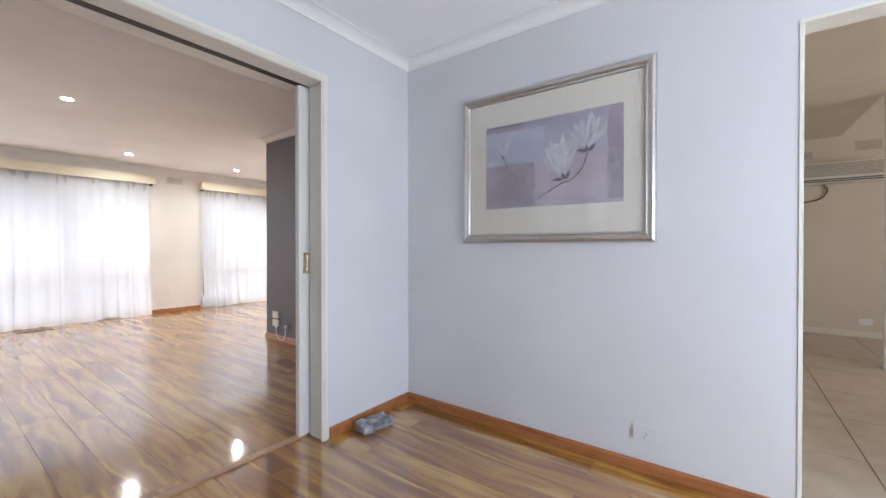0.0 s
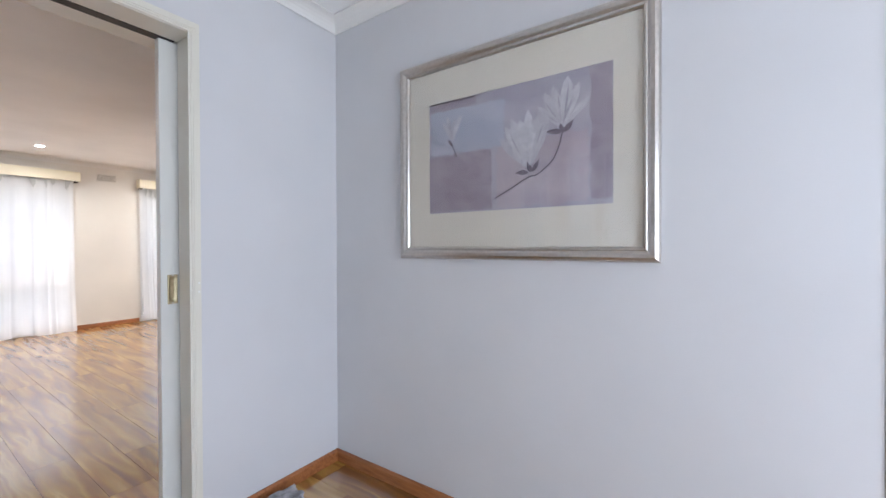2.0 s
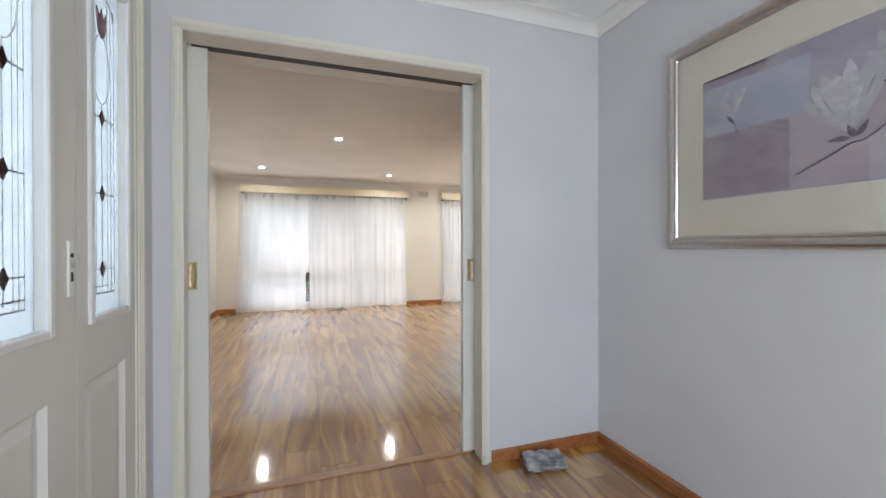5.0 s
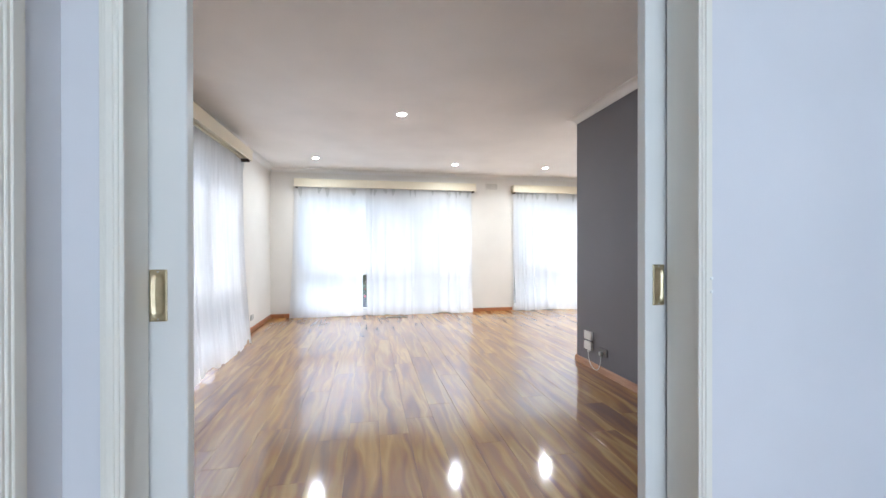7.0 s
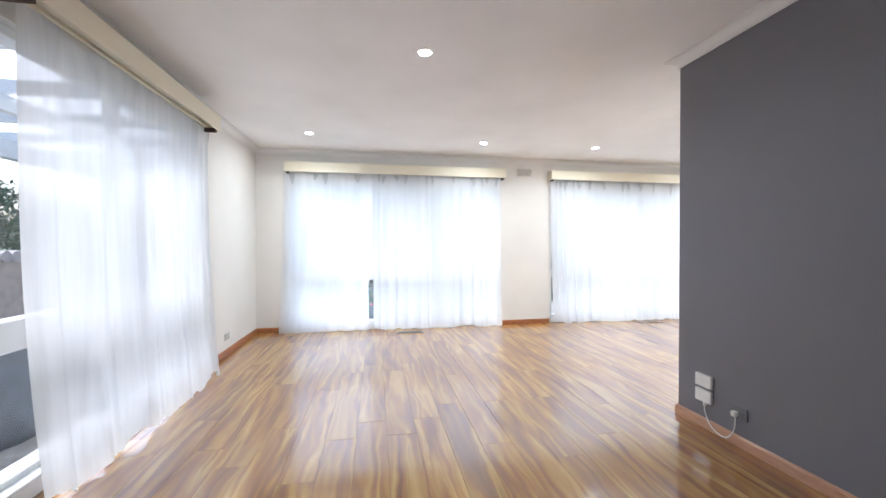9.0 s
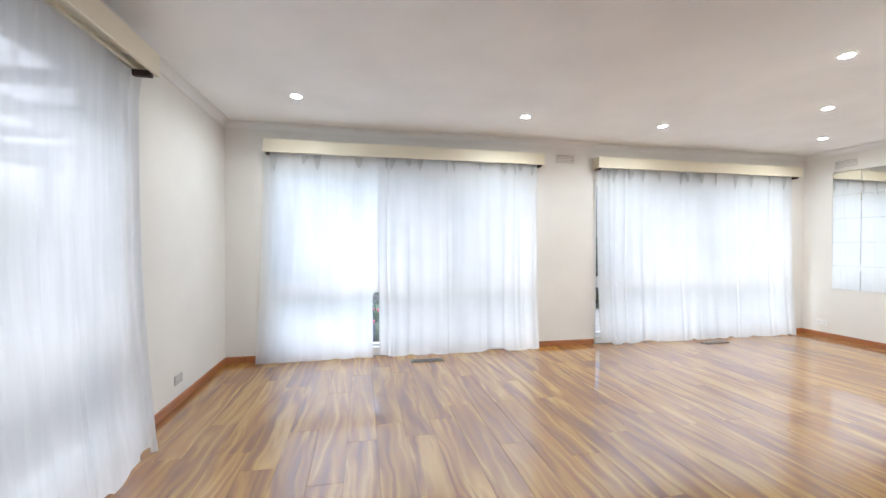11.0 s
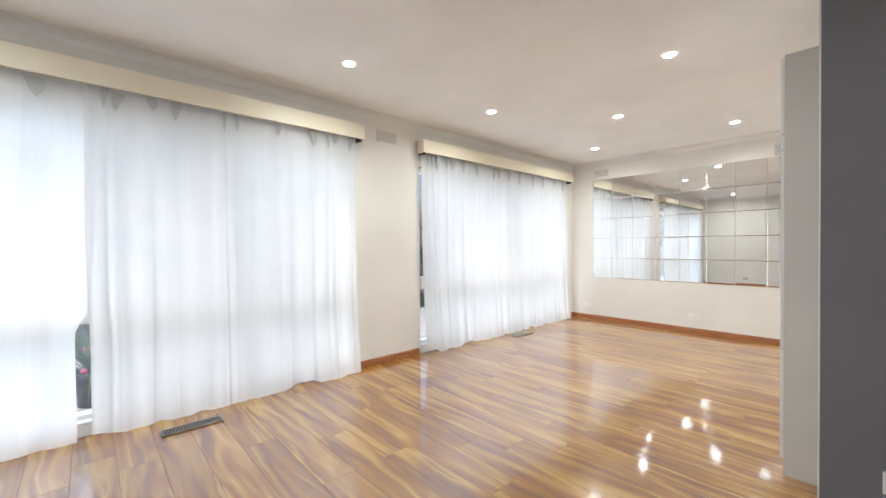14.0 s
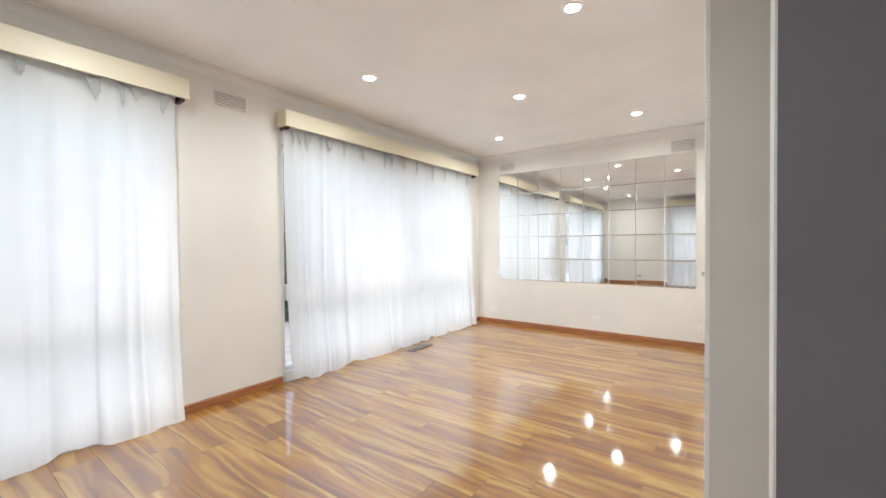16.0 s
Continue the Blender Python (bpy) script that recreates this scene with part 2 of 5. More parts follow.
M_WHITE = plain("white plastic", (0.82, 0.82, 0.80), 0.35, 0, 30, 0.03)
M_GREYPL = plain("grey painted socket plate", (0.16, 0.16, 0.175), 0.4, 0, 30, 0.05)
M_DARKHOLE = plain("dark slot", (0.03, 0.03, 0.03), 0.7)
M_GLASS = glazing("window glass")
M_PICGLASS = glazing("picture glass", (0.97, 0.97, 0.97))
M_SHEER = cloth("white sheer voile", (0.84, 0.845, 0.85), 0.05)
M_SHEER_THIN = cloth("thin flat sheer voile", (0.93, 0.935, 0.94), 0.10, 0.84)
M_SHEER_SIDE = cloth("thin side sheer voile", (0.82, 0.825, 0.835), 0.15)
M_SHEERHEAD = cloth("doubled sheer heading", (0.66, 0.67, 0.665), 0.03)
M_FROST = frosted("frosted leadlight glass", (0.26, 0.273, 0.283))
M_PINK = frosted("pink leadlight glass", (0.15, 0.06, 0.085))
M_CAME = plain("thin pale came", (0.62, 0.64, 0.66), 0.4, 0.1)
M_LEAD = plain("lead came", (0.20, 0.20, 0.21), 0.45, 0.2)
M_MIRROR, _nt, _b = nodes_of("silvered mirror")
_b.inputs["Base Color"].default_value, _b.inputs["Metallic"].default_value, _b.inputs["Roughness"].default_value = (0.92, 0.93, 0.92, 1), 1.0, 0.012
M_LAMP = glow("lit downlight lens", (1.0, 0.93, 0.80), 60.0)
M_MAT = plain("ivory picture mat", (0.72, 0.68, 0.60), 0.8, 0, 300, 0.03)
M_TILE = plain("beige porcelain floor tile", (0.46, 0.39, 0.31), 0.25, 0, 5, 0.08)
M_GROUT = plain("brown tile grout", (0.20, 0.15, 0.11), 0.9)
M_CREAM = paint("cream dining wall paint", (0.66, 0.60, 0.51), 0.6)


# ---- building helpers ----
def finish(name, bm, mat, smooth=False):
    bmesh.ops.recalc_face_normals(bm, faces=bm.faces)
    me = bpy.data.meshes.new(name)
    bm.to_mesh(me)
    bm.free()
    if mat:
        me.materials.append(mat)
    if smooth:
        me.polygons.foreach_set("use_smooth", [True] * len(me.polygons))
    return me


def part(name, bm, mat, parent=None, label="", smooth=False):
    ob = new(name, finish(name, bm, mat, smooth))
    if parent:
        ob.parent = parent
    if label:
        tagged(ob, label)
    return ob


def empty(name, label, category, group="", kind="", at=(0, 0, 0)):
    ob = tagged(new(name), label, category, group, kind)
    ob.location = at
    ob.empty_display_size = 0.1
    return ob


def box(x0, x1, y0, y1, z0, z1, bevel=0.0, bm=None, seg=1):
    own = bmesh.new()
    bmesh.ops.create_cube(own, size=1)
    bmesh.ops.scale(own, vec=(x1 - x0, y1 - y0, z1 - z0), verts=own.verts)
    bmesh.ops.translate(own, vec=((x0 + x1) / 2, (y0 + y1) / 2, (z0 + z1) / 2), verts=own.verts)
    if bevel:
        bmesh.ops.bevel(own, geom=own.edges[:], offset=bevel, segments=seg, affect="EDGES", profile=0.7)
    if bm is None:
        return own
    join(bm, own)
    return bm


def join(bm, other):
    me = bpy.data.meshes.new("joined")
    other.to_mesh(me)
    other.free()
    bm.from_mesh(me)
    bpy.data.meshes.remove(me)
    return bm


def disc(r, depth, segs=24, r2=None, bm=None, m=Matrix()):
    own = bmesh.new()
    bmesh.ops.create_cone(own, cap_ends=True, segments=segs, radius1=r, radius2=r if r2 is None else r2, depth=depth)
    bmesh.ops.transform(own, matrix=m, verts=own.verts)
    return own if bm is None else join(bm, own)


def ring(r_in, r_out, depth, segs=28, lip=0.004):
    """A flat ring with a rounded outer lip, its face down."""
    bm = bmesh.new()
    prof = [(r_in, 0), (r_in, -depth + lip), (r_in + lip, -depth), (r_out - lip, -depth), (r_out, -depth + lip), (r_out, 0)]
    rows = [[bm.verts.new((r * math.cos(a), r * math.sin(a), z)) for r, z in prof] for a in (2 * math.pi * k / segs for k in range(segs))]
    for k in range(segs):
        a, b = rows[k], rows[(k + 1) % segs]
        for j in range(len(prof) - 1):
            bm.faces.new((a[j], a[j + 1], b[j + 1], b[j]))
    return bm


def panel(axis, near, far, u0, u1, v0, v1, holes=()):
    """A wall slab between near and far along axis ('x' or 'y'), over u (the other level axis) and v (up), with holes (u0, u1, v0, v1) through it."""
    us = sorted({u0, u1, *[min(max(h[i], u0), u1) for h in holes for i in (0, 1)]})
    vs = sorted({v0, v1, *[min(max(h[i], v0), v1) for h in holes for i in (2, 3)]})
    full = {}
    for i in range(len(us) - 1):
        for j in range(len(vs) - 1):
            cu, cv = (us[i] + us[i + 1]) / 2, (vs[j] + vs[j + 1]) / 2
            full[i, j] = not any(h[0] < cu < h[1] and h[2] < cv < h[3] for h in holes)
    bm = bmesh.new()
    made = {}

    def v(d, i, j):
        key = (d, i, j)
        if key not in made:
            made[key] = bm.verts.new((d, us[i], vs[j]) if axis == "x" else (us[i], d, vs[j]))
        return made[key]
    for (i, j), f in full.items():
        if not f:
            continue
        for d in (near, far):
            bm.faces.new((v(d, i, j), v(d, i + 1, j), v(d, i + 1, j + 1), v(d, i, j + 1)))
        for (di, dj), (a, b) in (((-1, 0), ((i, j), (i, j + 1))), ((1, 0), ((i + 1, j), (i + 1, j + 1))), ((0, -1), ((i, j), (i + 1, j))), ((0, 1), ((i, j + 1), (i + 1, j + 1)))):
            if not full.get((i + di, j + dj), False):
                bm.faces.new((v(near, *a), v(near, *b), v(far, *b), v(far, *a)))
    return bm


def structure(name, bm, mat, label, category="wall"):
    return tagged(part(name, bm, mat), label, category, kind="structure")


def sweep(points, profile, closed=False):
    """A profile (offset to the left of the way, height) carried along a level line of (x, y) points with mitred corners."""
    bm = bmesh.new()
    pts = [Vector((x, y)) for x, y in points]
    n, rows = len(pts), []
    for k in range(n):
        d0 = (pts[k] - pts[k - 1]).normalized() if k or closed else (pts[1] - pts[0]).normalized()
        d1 = (pts[(k + 1) % n] - pts[k]).normalized() if k < n - 1 or closed else d0
        side = Vector((-d0.y - d1.y, d0.x + d1.x)).normalized()
        side /= max(0.2, side.dot(Vector((-d0.y, d0.x))))
        rows.append([bm.verts.new((*(pts[k] + side * o), z)) for o, z in profile])
    m = len(profile)
    for k in range(n if closed else n - 1):
        a, b = rows[k], rows[(k + 1) % n]
        for j in range(m):
            bm.faces.new((a[j], a[(j + 1) % m], b[(j + 1) % m], b[j]))
    if not closed:
        bm.faces.new(rows[0])
        bm.faces.new(rows[-1])
    return bm


def tube(points, r, segs=8):
    bm = bmesh.new()
    pts = [Vector(p) for p in points]
    rows = []
    for k, p in enumerate(pts):
        d = (pts[min(k + 1, len(pts) - 1)] - pts[max(k - 1, 0)]).normalized()
        q = d.to_track_quat("Z", "Y")
        rows.append([bm.verts.new(p + q @ Vector((r * math.cos(a), r * math.sin(a), 0))) for a in (2 * math.pi * i / segs for i in range(segs))])
    for a, b in zip(rows, rows[1:]):
        for i in range(segs):
            bm.faces.new((a[i], a[(i + 1) % segs], b[(i + 1) % segs], b[i]))
    bm.faces.new(rows[0])
    bm.faces.new(rows[-1])
    return bm


def curve_through(pts, steps=8):
    """Catmull-Rom points."""
    p = [Vector(q) for q in pts]
    p = [2 * p[0] - p[1]] + p + [2 * p[-1] - p[-2]]
    out = []
    for i in range(1, len(p) - 2):
        a, b, c, d = p[i - 1:i + 3]
        for k in range(steps):
            t = k / steps
            out.append(0.5 * (2 * b + (c - a) * t + (2 * a - 5 * b + 4 * c - d) * t * t + (3 * b - a - 3 * c + d) * t ** 3))
    return out + [p[-2]]

# ---- structure ----
CEIL = 2.40
XW, YS, YN = -6.895, -1.01, 6.225           # living walls: west, south, north
XD, XL = -1.18, -1.44                       # sliding door wall: hall face, living face
YP, YE = 2.125, -0.055                      # hall: picture wall, entry wall
YDARK, XDARK = 2.56, -3.835                 # charcoal wall and its end

WIN_A, WIN_B, WIN_S = (-0.60, 2.29), (3.07, 5.95), (-5.20, -3.31)
SILL, HEAD = 0.07, 1.97

structure("wall_west", panel("x", XW, XW - 0.22, YS - 0.22, YN + 0.15, -0.1, CEIL + 0.1, [(*WIN_A, SILL, HEAD), (*WIN_B, SILL, HEAD)]), M_LIVING, "warm white plaster wall with two wide windows")
structure("wall_south", panel("y", YS, YS - 0.22, XW, XL + 0.02, -0.1, CEIL + 0.1, [(*WIN_S, SILL, 2.10)]), M_LIVING, "warm white plaster wall with one tall window")
structure("wall_north", panel("y", YN, YN + 0.15, XW, -3.6, -0.1, CEIL + 0.1), M_LIVING, "warm white plaster wall behind the mirror tiles")
structure("wall_east", panel("x", -3.80, -3.65, YDARK + 0.12, YN, -0.1, CEIL + 0.1), M_LIVING, "plain white wall beside the tall cabinet")
dark = structure("wall_feature", panel("y", YDARK, YDARK + 0.12, XDARK + 0.004, XL + 0.02, -0.1, CEIL + 0.1), M_DARK, "charcoal grey painted feature wall")
structure("wall_feature_end", box(XDARK - 0.002, XDARK + 0.004, YDARK + 0.006, YDARK + 0.12, 0, CEIL), M_FRAME_W, "white painted end of the charcoal wall")
structure("wall_sliding_living", panel("x", -1.395, XL, YS, YDARK, -0.1, CEIL + 0.1, [(0.05, 1.47, -0.2, 2.03)]), M_LIVING, "plaster skin of the sliding door wall, living side")
structure("wall_sliding_hall", panel("x", XD, -1.245, YE - 0.15, YP + 0.12, -0.1, CEIL + 0.1, [(0.028, 1.407, -0.2, 2.03)]), M_HALL, "blue grey hall wall with a wide sliding door opening")
structure("wall_picture", panel("y", YP, YP + 0.12, -1.245, 2.5, -0.1, CEIL + 0.1, [(0.887, 1.75, -0.2, 2.0)]), M_HALL, "pale blue grey hall wall behind the framed print")
structure("wall_entry", panel("y", YE, YE - 0.15, XD, 2.5, -0.1, CEIL + 0.1, [(-1.07, 0.20, -0.2, 2.10)]), M_HALL, "pale blue grey wall around the front door")
# unseen end wall; its opening is added to let the fill lamp in
structure("wall_hall_end", panel("x", 2.5, 2.65, YE - 0.15, YP + 0.12, -0.1, CEIL + 0.1, [(0.2, 1.8, 0.35, 1.95)]), M_HALL, "blue grey wall closing the hall, opening added for light")
structure("wall_void", panel("x", -1.25, -1.39, YP + 0.13, YDARK + 0.1, -0.1, CEIL + 0.1), M_LIVING, "plain stud wall between hall and living room")

ceil = box(XW - 0.2, 2.6, YS - 0.2, YP + 0.1, CEIL, CEIL + 0.12)
box(XW - 0.2, -3.6, YP + 0.1, YN + 0.1, CEIL, CEIL + 0.12, bm=ceil)
box(-3.6, -1.2, YP + 0.1, YDARK + 0.1, CEIL, CEIL + 0.12, bm=ceil)
structure("ceiling", ceil, M_CEIL, "flat white plaster ceiling", "ceiling")

COVE = [(0.0, CEIL - 0.001), (0.0, CEIL - 0.062), (0.007, CEIL - 0.064)] + [
    (0.065 - 0.058 * math.cos(a), CEIL - 0.064 + 0.056 * math.sin(a)) for a in (0.25, 0.55, 0.85, 1.15, 1.4)] + [(0.068, CEIL - 0.007), (0.068, CEIL - 0.001)]
structure("cornice_living", sweep([(XW, YN), (XW, YS), (XL, YS), (XL, YDARK), (XDARK, YDARK), (XDARK, YDARK + 0.12), (-3.80, YDARK + 0.121), (-3.80, YN)], COVE, True), M_COVE, "white plaster cove cornice", "cornice")
structure("cornice_hall", sweep([(XD, YP), (XD, YE), (2.5, YE), (2.5, YP)], COVE, True), M_COVE, "white plaster cove cornice", "cornice")

SK = 0.062
SKIRT = [(0.0, 0.001), (0.0, SK), (0.005, SK), (0.009, SK - 0.006), (0.012, SK - 0.012), (0.014, 0.001)]
for run in ([(XW, WIN_A[0] - 0.02), (XW, YS), (WIN_S[0] - 0.01, YS)], [(WIN_S[1] + 0.01, YS), (XL, YS), (XL, 0.0)], [(XL, 1.52), (XL, YDARK), (XDARK, YDARK), (XDARK, YDARK + 0.12)],
            [(XW, WIN_B[0] - 0.02), (XW, WIN_A[1] + 0.02)], [(-3.80, 3.63), (-3.80, YN), (XW, YN), (XW, WIN_B[1] + 0.02)], [(0.884, YP), (XD, YP), (XD, 1.443)], [(2.5, YE), (2.5, YP), (1.80, YP)]):
    along_x = sum(abs(a[0] - b[0]) for a, b in zip(run, run[1:])) > sum(abs(a[1] - b[1]) for a, b in zip(run, run[1:]))
    # run along the charcoal wall takes the skirting with light in its colour
    structure("baseboard", sweep(run, SKIRT), M_SKIRT_LIT if run[0] == (XL, 1.52) else M_SKIRT_X if along_x else M_SKIRT_Y, "timber baseboard coloured paler for the light on it" if run[0] == (XL, 1.52) else "reddish brown stained timber baseboard", "baseboard")


# architraves
def architrave(name, axis, face, out, u0, u1, top, w, label, mat=M_TRIM, legs=(True, True)):
    """A moulded frame round an opening u0..u1 up to top, on the face of a wall; out: +1 or -1, the way it stands proud."""
    ob = empty(name, label, "door frame", kind="structure")
    t = 0.016 * out

    def piece(a0, a1, z0, z1, nm):
        bm = bmesh.new()
        for k, (ins, d) in enumerate(((0.0, 0.55), (0.007, 0.8), (0.014, 1.0))):
            lo, hi = sorted((face + (0.0005 * k * out), face + t * d))
            i0, i1 = (a0 + ins, a1 - ins) if nm != "head" else (a0 + ins, a1 - ins)
            zz1 = z1 - (ins if nm == "head" else 0)
            zz0 = z0 + (ins if nm == "head" else 0)
            if axis == "x":
                box(lo, hi, i0, i1, zz0, zz1, 0.0015, bm)
            else:
                box(i0, i1, lo, hi, zz0, zz1, 0.0015, bm)
        part(nm, bm, mat, ob)
    if legs[0]:
        piece(u0 - w, u0, 0.001, top - 0.0005, "leg")
    if legs[1]:
        piece(u1, u1 + w, 0.001, top - 0.0005, "leg")
    piece(u0 - w, u1 + w, top, top + w, "head")
    return ob


architrave("trim_sliding_hall", "x", XD, 1, 0.056, 1.385, 2.025, 0.042, "cream painted moulded architrave of the sliding doors")
architrave("trim_sliding_living", "x", XL, -1, 0.056, 1.465, 2.025, 0.042, "cream painted moulded architrave on the living side")
architrave("trim_front_door", "y", YE, 1, -1.04, 0.19, 2.09, 0.05, "cream painted moulded architrave of the front door", legs=(True, True))

# jamb linings
structure("trim_jamb", box(XD + 0.001, -1.300, 0.0285, 0.036, 0, 2.022, 0.001), M_TRIM, "cream painted jamb lining", "door frame")
structure("trim_jamb", box(XD + 0.001, -1.300, 1.399, 1.4065, 0, 2.022, 0.001), M_TRIM, "cream painted jamb lining", "door frame")
structure("trim_head", box(XD + 0.001, -1.298, 0.0285, 1.4065, 2.0225, 2.0295, 0.001), M_TRIM, "cream painted head lining", "door frame")
structure("trim_jamb", box(0.8875, 0.902, YP - 0.004, YP + 0.119, 0, 1.985, 0.001), M_TRIM, "cream painted jamb lining", "door frame")
structure("trim_head", box(0.8875, 1.7495, YP - 0.004, YP + 0.119, 1.9855, 1.9995, 0.001), M_TRIM, "cream painted head lining", "door frame")

# ---- sliding doors ----
track = empty("sliding_door_track", "dark metal track above the sliding door leaves", "door track", kind="structure")
part("channel", box(-1.345, -1.299, 0.0505, 1.3895, 2.0215, 2.0285, 0.001), M_BLACK, track)
part("lining", box(-1.4385, -1.346, 0.0505, 1.4695, 2.0225, 2.0285, 0.001), M_TRIM, track)


def scoop(face, w, h, proud, deep):
    """A flat oblong plate whose middle is hollowed out like a spoon; face: the way it looks along x."""
    bm = bmesh.new()
    nu, nv = 14, 30
    rows = []
    for j in range(nv + 1):
        row = []
        for i in range(nu + 1):
            u, v = 2 * i / nu - 1, 2 * j / nv - 1
            e = max(0.0, 1 - (abs(u) / 0.74) ** 3 - (abs(v) / 0.84) ** 5)
            row.append(bm.verts.new((face * (proud - deep * min(1.0, e * 1.6)), u * w / 2, v * h / 2)))
        rows.append(row)
    for a, b in zip(rows, rows[1:]):
        for i in range(nu):
            bm.faces.new((a[i], a[i + 1], b[i + 1], b[i]))
    rim = [e for e in bm.edges if e.is_boundary]
    edge = bmesh.ops.extrude_edge_only(bm, edges=rim)["geom"]
    for q in edge:
        if isinstance(q, bmesh.types.BMVert):
            q.co.x = 0.0
    bmesh.ops.recalc_face_normals(bm, faces=bm.faces)
    return bm


def sliding_leaf(edge, way, inset):
    """A flush leaf half pushed into the wall; edge: its free edge in y, way: +1 when it slides to +y."""
    ob = empty("sliding_door", "white flush sliding door pushed open into the wall", "door", "sliding doors of the living room", at=(-1.328, edge, 0))
    lo, hi = sorted((0.0, way * 0.70))
    part("leaf", box(-0.018, 0.018, lo, hi, 0.008, 2.020, 0.0025), M_DOOR, ob)
    for face in (1, -1):
        bm = scoop(face, 0.036, 0.120, 0.0042, 0.0038)
        bmesh.ops.translate(bm, vec=(face * 0.0182, way * inset, 1.005), verts=bm.verts)
        pull = part("flush_pull", bm, M_BRASS, ob, "worn brass flush pull", smooth=True)
        for z in (1.0605, 0.9495):
            part("screw", disc(0.0022, 0.001, 8, m=pose(face * 0.0226, way * inset, z, 0, 90, 0)), M_STEEL, pull)
    return ob


sliding_leaf(0.113, -1, 0.060)
sliding_leaf(1.335, 1, 0.042)
part_strike = empty("strike_screws", "two small white screws in the cream architrave", "screw", at=(-1.164, 1.415, 1.0))
for dz in (0.0, 0.035):
    part("screw", disc(0.004, 0.003, 10, m=pose(0.001, 0, dz, 0, 90, 0)), M_WHITE, part_strike)

# ---- front door and sidelight ----
GZ0, GZ1 = 0.925, 1.985


def leadlight(parent, xc, w, y):
    """Frosted pane with lead lines, diamonds, an oval and a tulip."""
    part("pane", box(xc - w / 2, xc + w / 2, y - 0.004, y, GZ0 - 0.005, GZ1 + 0.005), M_FROST, parent, "frosted white leadlight glass")
    f = y + 0.0015
    lw = w * 0.5 - 0.035
    lead = bmesh.new()
    for k in (-1, -0.72, -0.45, 0.45, 0.72, 1):
        part("thin_came", box(xc + lw * k - 0.0005, xc + lw * k + 0.0005, f - 0.001, f + 0.001, 0.985, 1.93), M_CAME, parent)
    for z in (0.985, 1.008):
        box(xc - lw, xc + lw, f - 0.001, f + 0.0013, z - 0.002, z + 0.002, bm=lead)
    for z in (1.062, 1.303, 1.545):
        box(xc - lw, xc + lw, f - 0.001, f + 0.0013, z - 0.002, z + 0.002, bm=lead)
    part("lead_lines", lead, M_LEAD, parent)
    pts = [(xc + 0.05 * math.cos(a), f, 1.70 + 0.11 * math.sin(a)) for a in [2 * math.pi * k / 28 for k in range(29)]]
    part("lead_oval", tube(pts, 0.0018, 5), M_CAME, parent)
    part("lead_arch", tube([(xc + lw * math.cos(a), f, 1.89 + 0.055 * math.sin(a)) for a in [math.pi * k / 14 for k in range(15)]], 0.0022, 5), M_LEAD, parent)
    part("lead_stem", tube([(xc, f, 1.0), (xc, f, 1.3), (xc, f, 1.59)], 0.0014, 5), M_CAME, parent)
    for z in (1.062, 1.303, 1.545):
        bm = disc(0.025, 0.004, 4, m=pose(xc, f + 0.001, z, 90, 0, 0))
        bmesh.ops.scale(bm, vec=(0.55, 1, 1), verts=bm.verts, space=pose(-xc, 0, -z))
        part("diamond", bm, M_PINK, parent, "dusky pink glass diamond")
    bm = bmesh.new()
    out = [(0, -0.045), (0.02, -0.03), (0.027, 0.0), (0.03, 0.045), (0.012, 0.02), (0, 0.05), (-0.012, 0.02), (-0.03, 0.045), (-0.027, 0.0), (-0.02, -0.03)]
    front = [bm.verts.new((xc + a, f + 0.003, 1.845 + b)) for a, b in out]
    back = [bm.verts.new((xc + a, f, 1.845 + b)) for a, b in out]
    bm.faces.new(front)
    for k in range(len(out)):
        j = (k + 1) % len(out)
        bm.faces.new((front[k], front[j], back[j], back[k]))
    part("tulip", bm, M_PINK, parent, "dusky pink glass tulip")


def glazed_leaf(name, label, category, x0, x1, glasses, panels, y=-0.062, th=0.042):
    ob = empty(name, label, category, kind="structure")
    holes = [(a, b, GZ0, GZ1) for a, b in glasses] + [(a, b, 0.22, 0.745) for a, b in panels]
    part("leaf", panel("y", y, y - th, x0, x1, 0.006, 2.085, holes), M_DOOR, ob)
    for a, b in glasses:
        leadlight(ob, (a + b) / 2, b - a, y - 0.024)
        bead = bmesh.new()
        w = 0.02
        for bx in ((a - w, a + 0.004, GZ0 - w, GZ1 + w), (b - 0.004, b + w, GZ0 - w, GZ1 + w), (a + 0.004, b - 0.004, GZ0 - w, GZ0 + 0.004), (a + 0.004, b - 0.004, GZ1 - 0.004, GZ1 + w)):
            box(bx[0], bx[1], y - 0.004, y + 0.009, bx[2], bx[3], 0.004, bead)
        part("glazing_bead", bead, M_FRAME_W, ob)
    for a, b in panels:
        bm = bmesh.new()
        ring_ = [(0.0, y - 0.001), (0.012, y - 0.014), (0.02, y - 0.016), (0.05, y - 0.006)]
        rows = []
        for ins, d in ring_:
            rows.append([bm.verts.new(p) for p in ((a + ins, d, 0.22 + ins), (b - ins, d, 0.22 + ins), (b - ins, d, 0.745 - ins), (a + ins, d, 0.745 - ins))])
        for r0, r1 in zip(rows, rows[1:]):
            for k in range(4):
                bm.faces.new((r0[k], r0[(k + 1) % 4], r1[(k + 1) % 4], r1[k]))
        bm.faces.new(rows[-1])
        part("raised_panel", bm, M_DOOR, ob)
    return ob


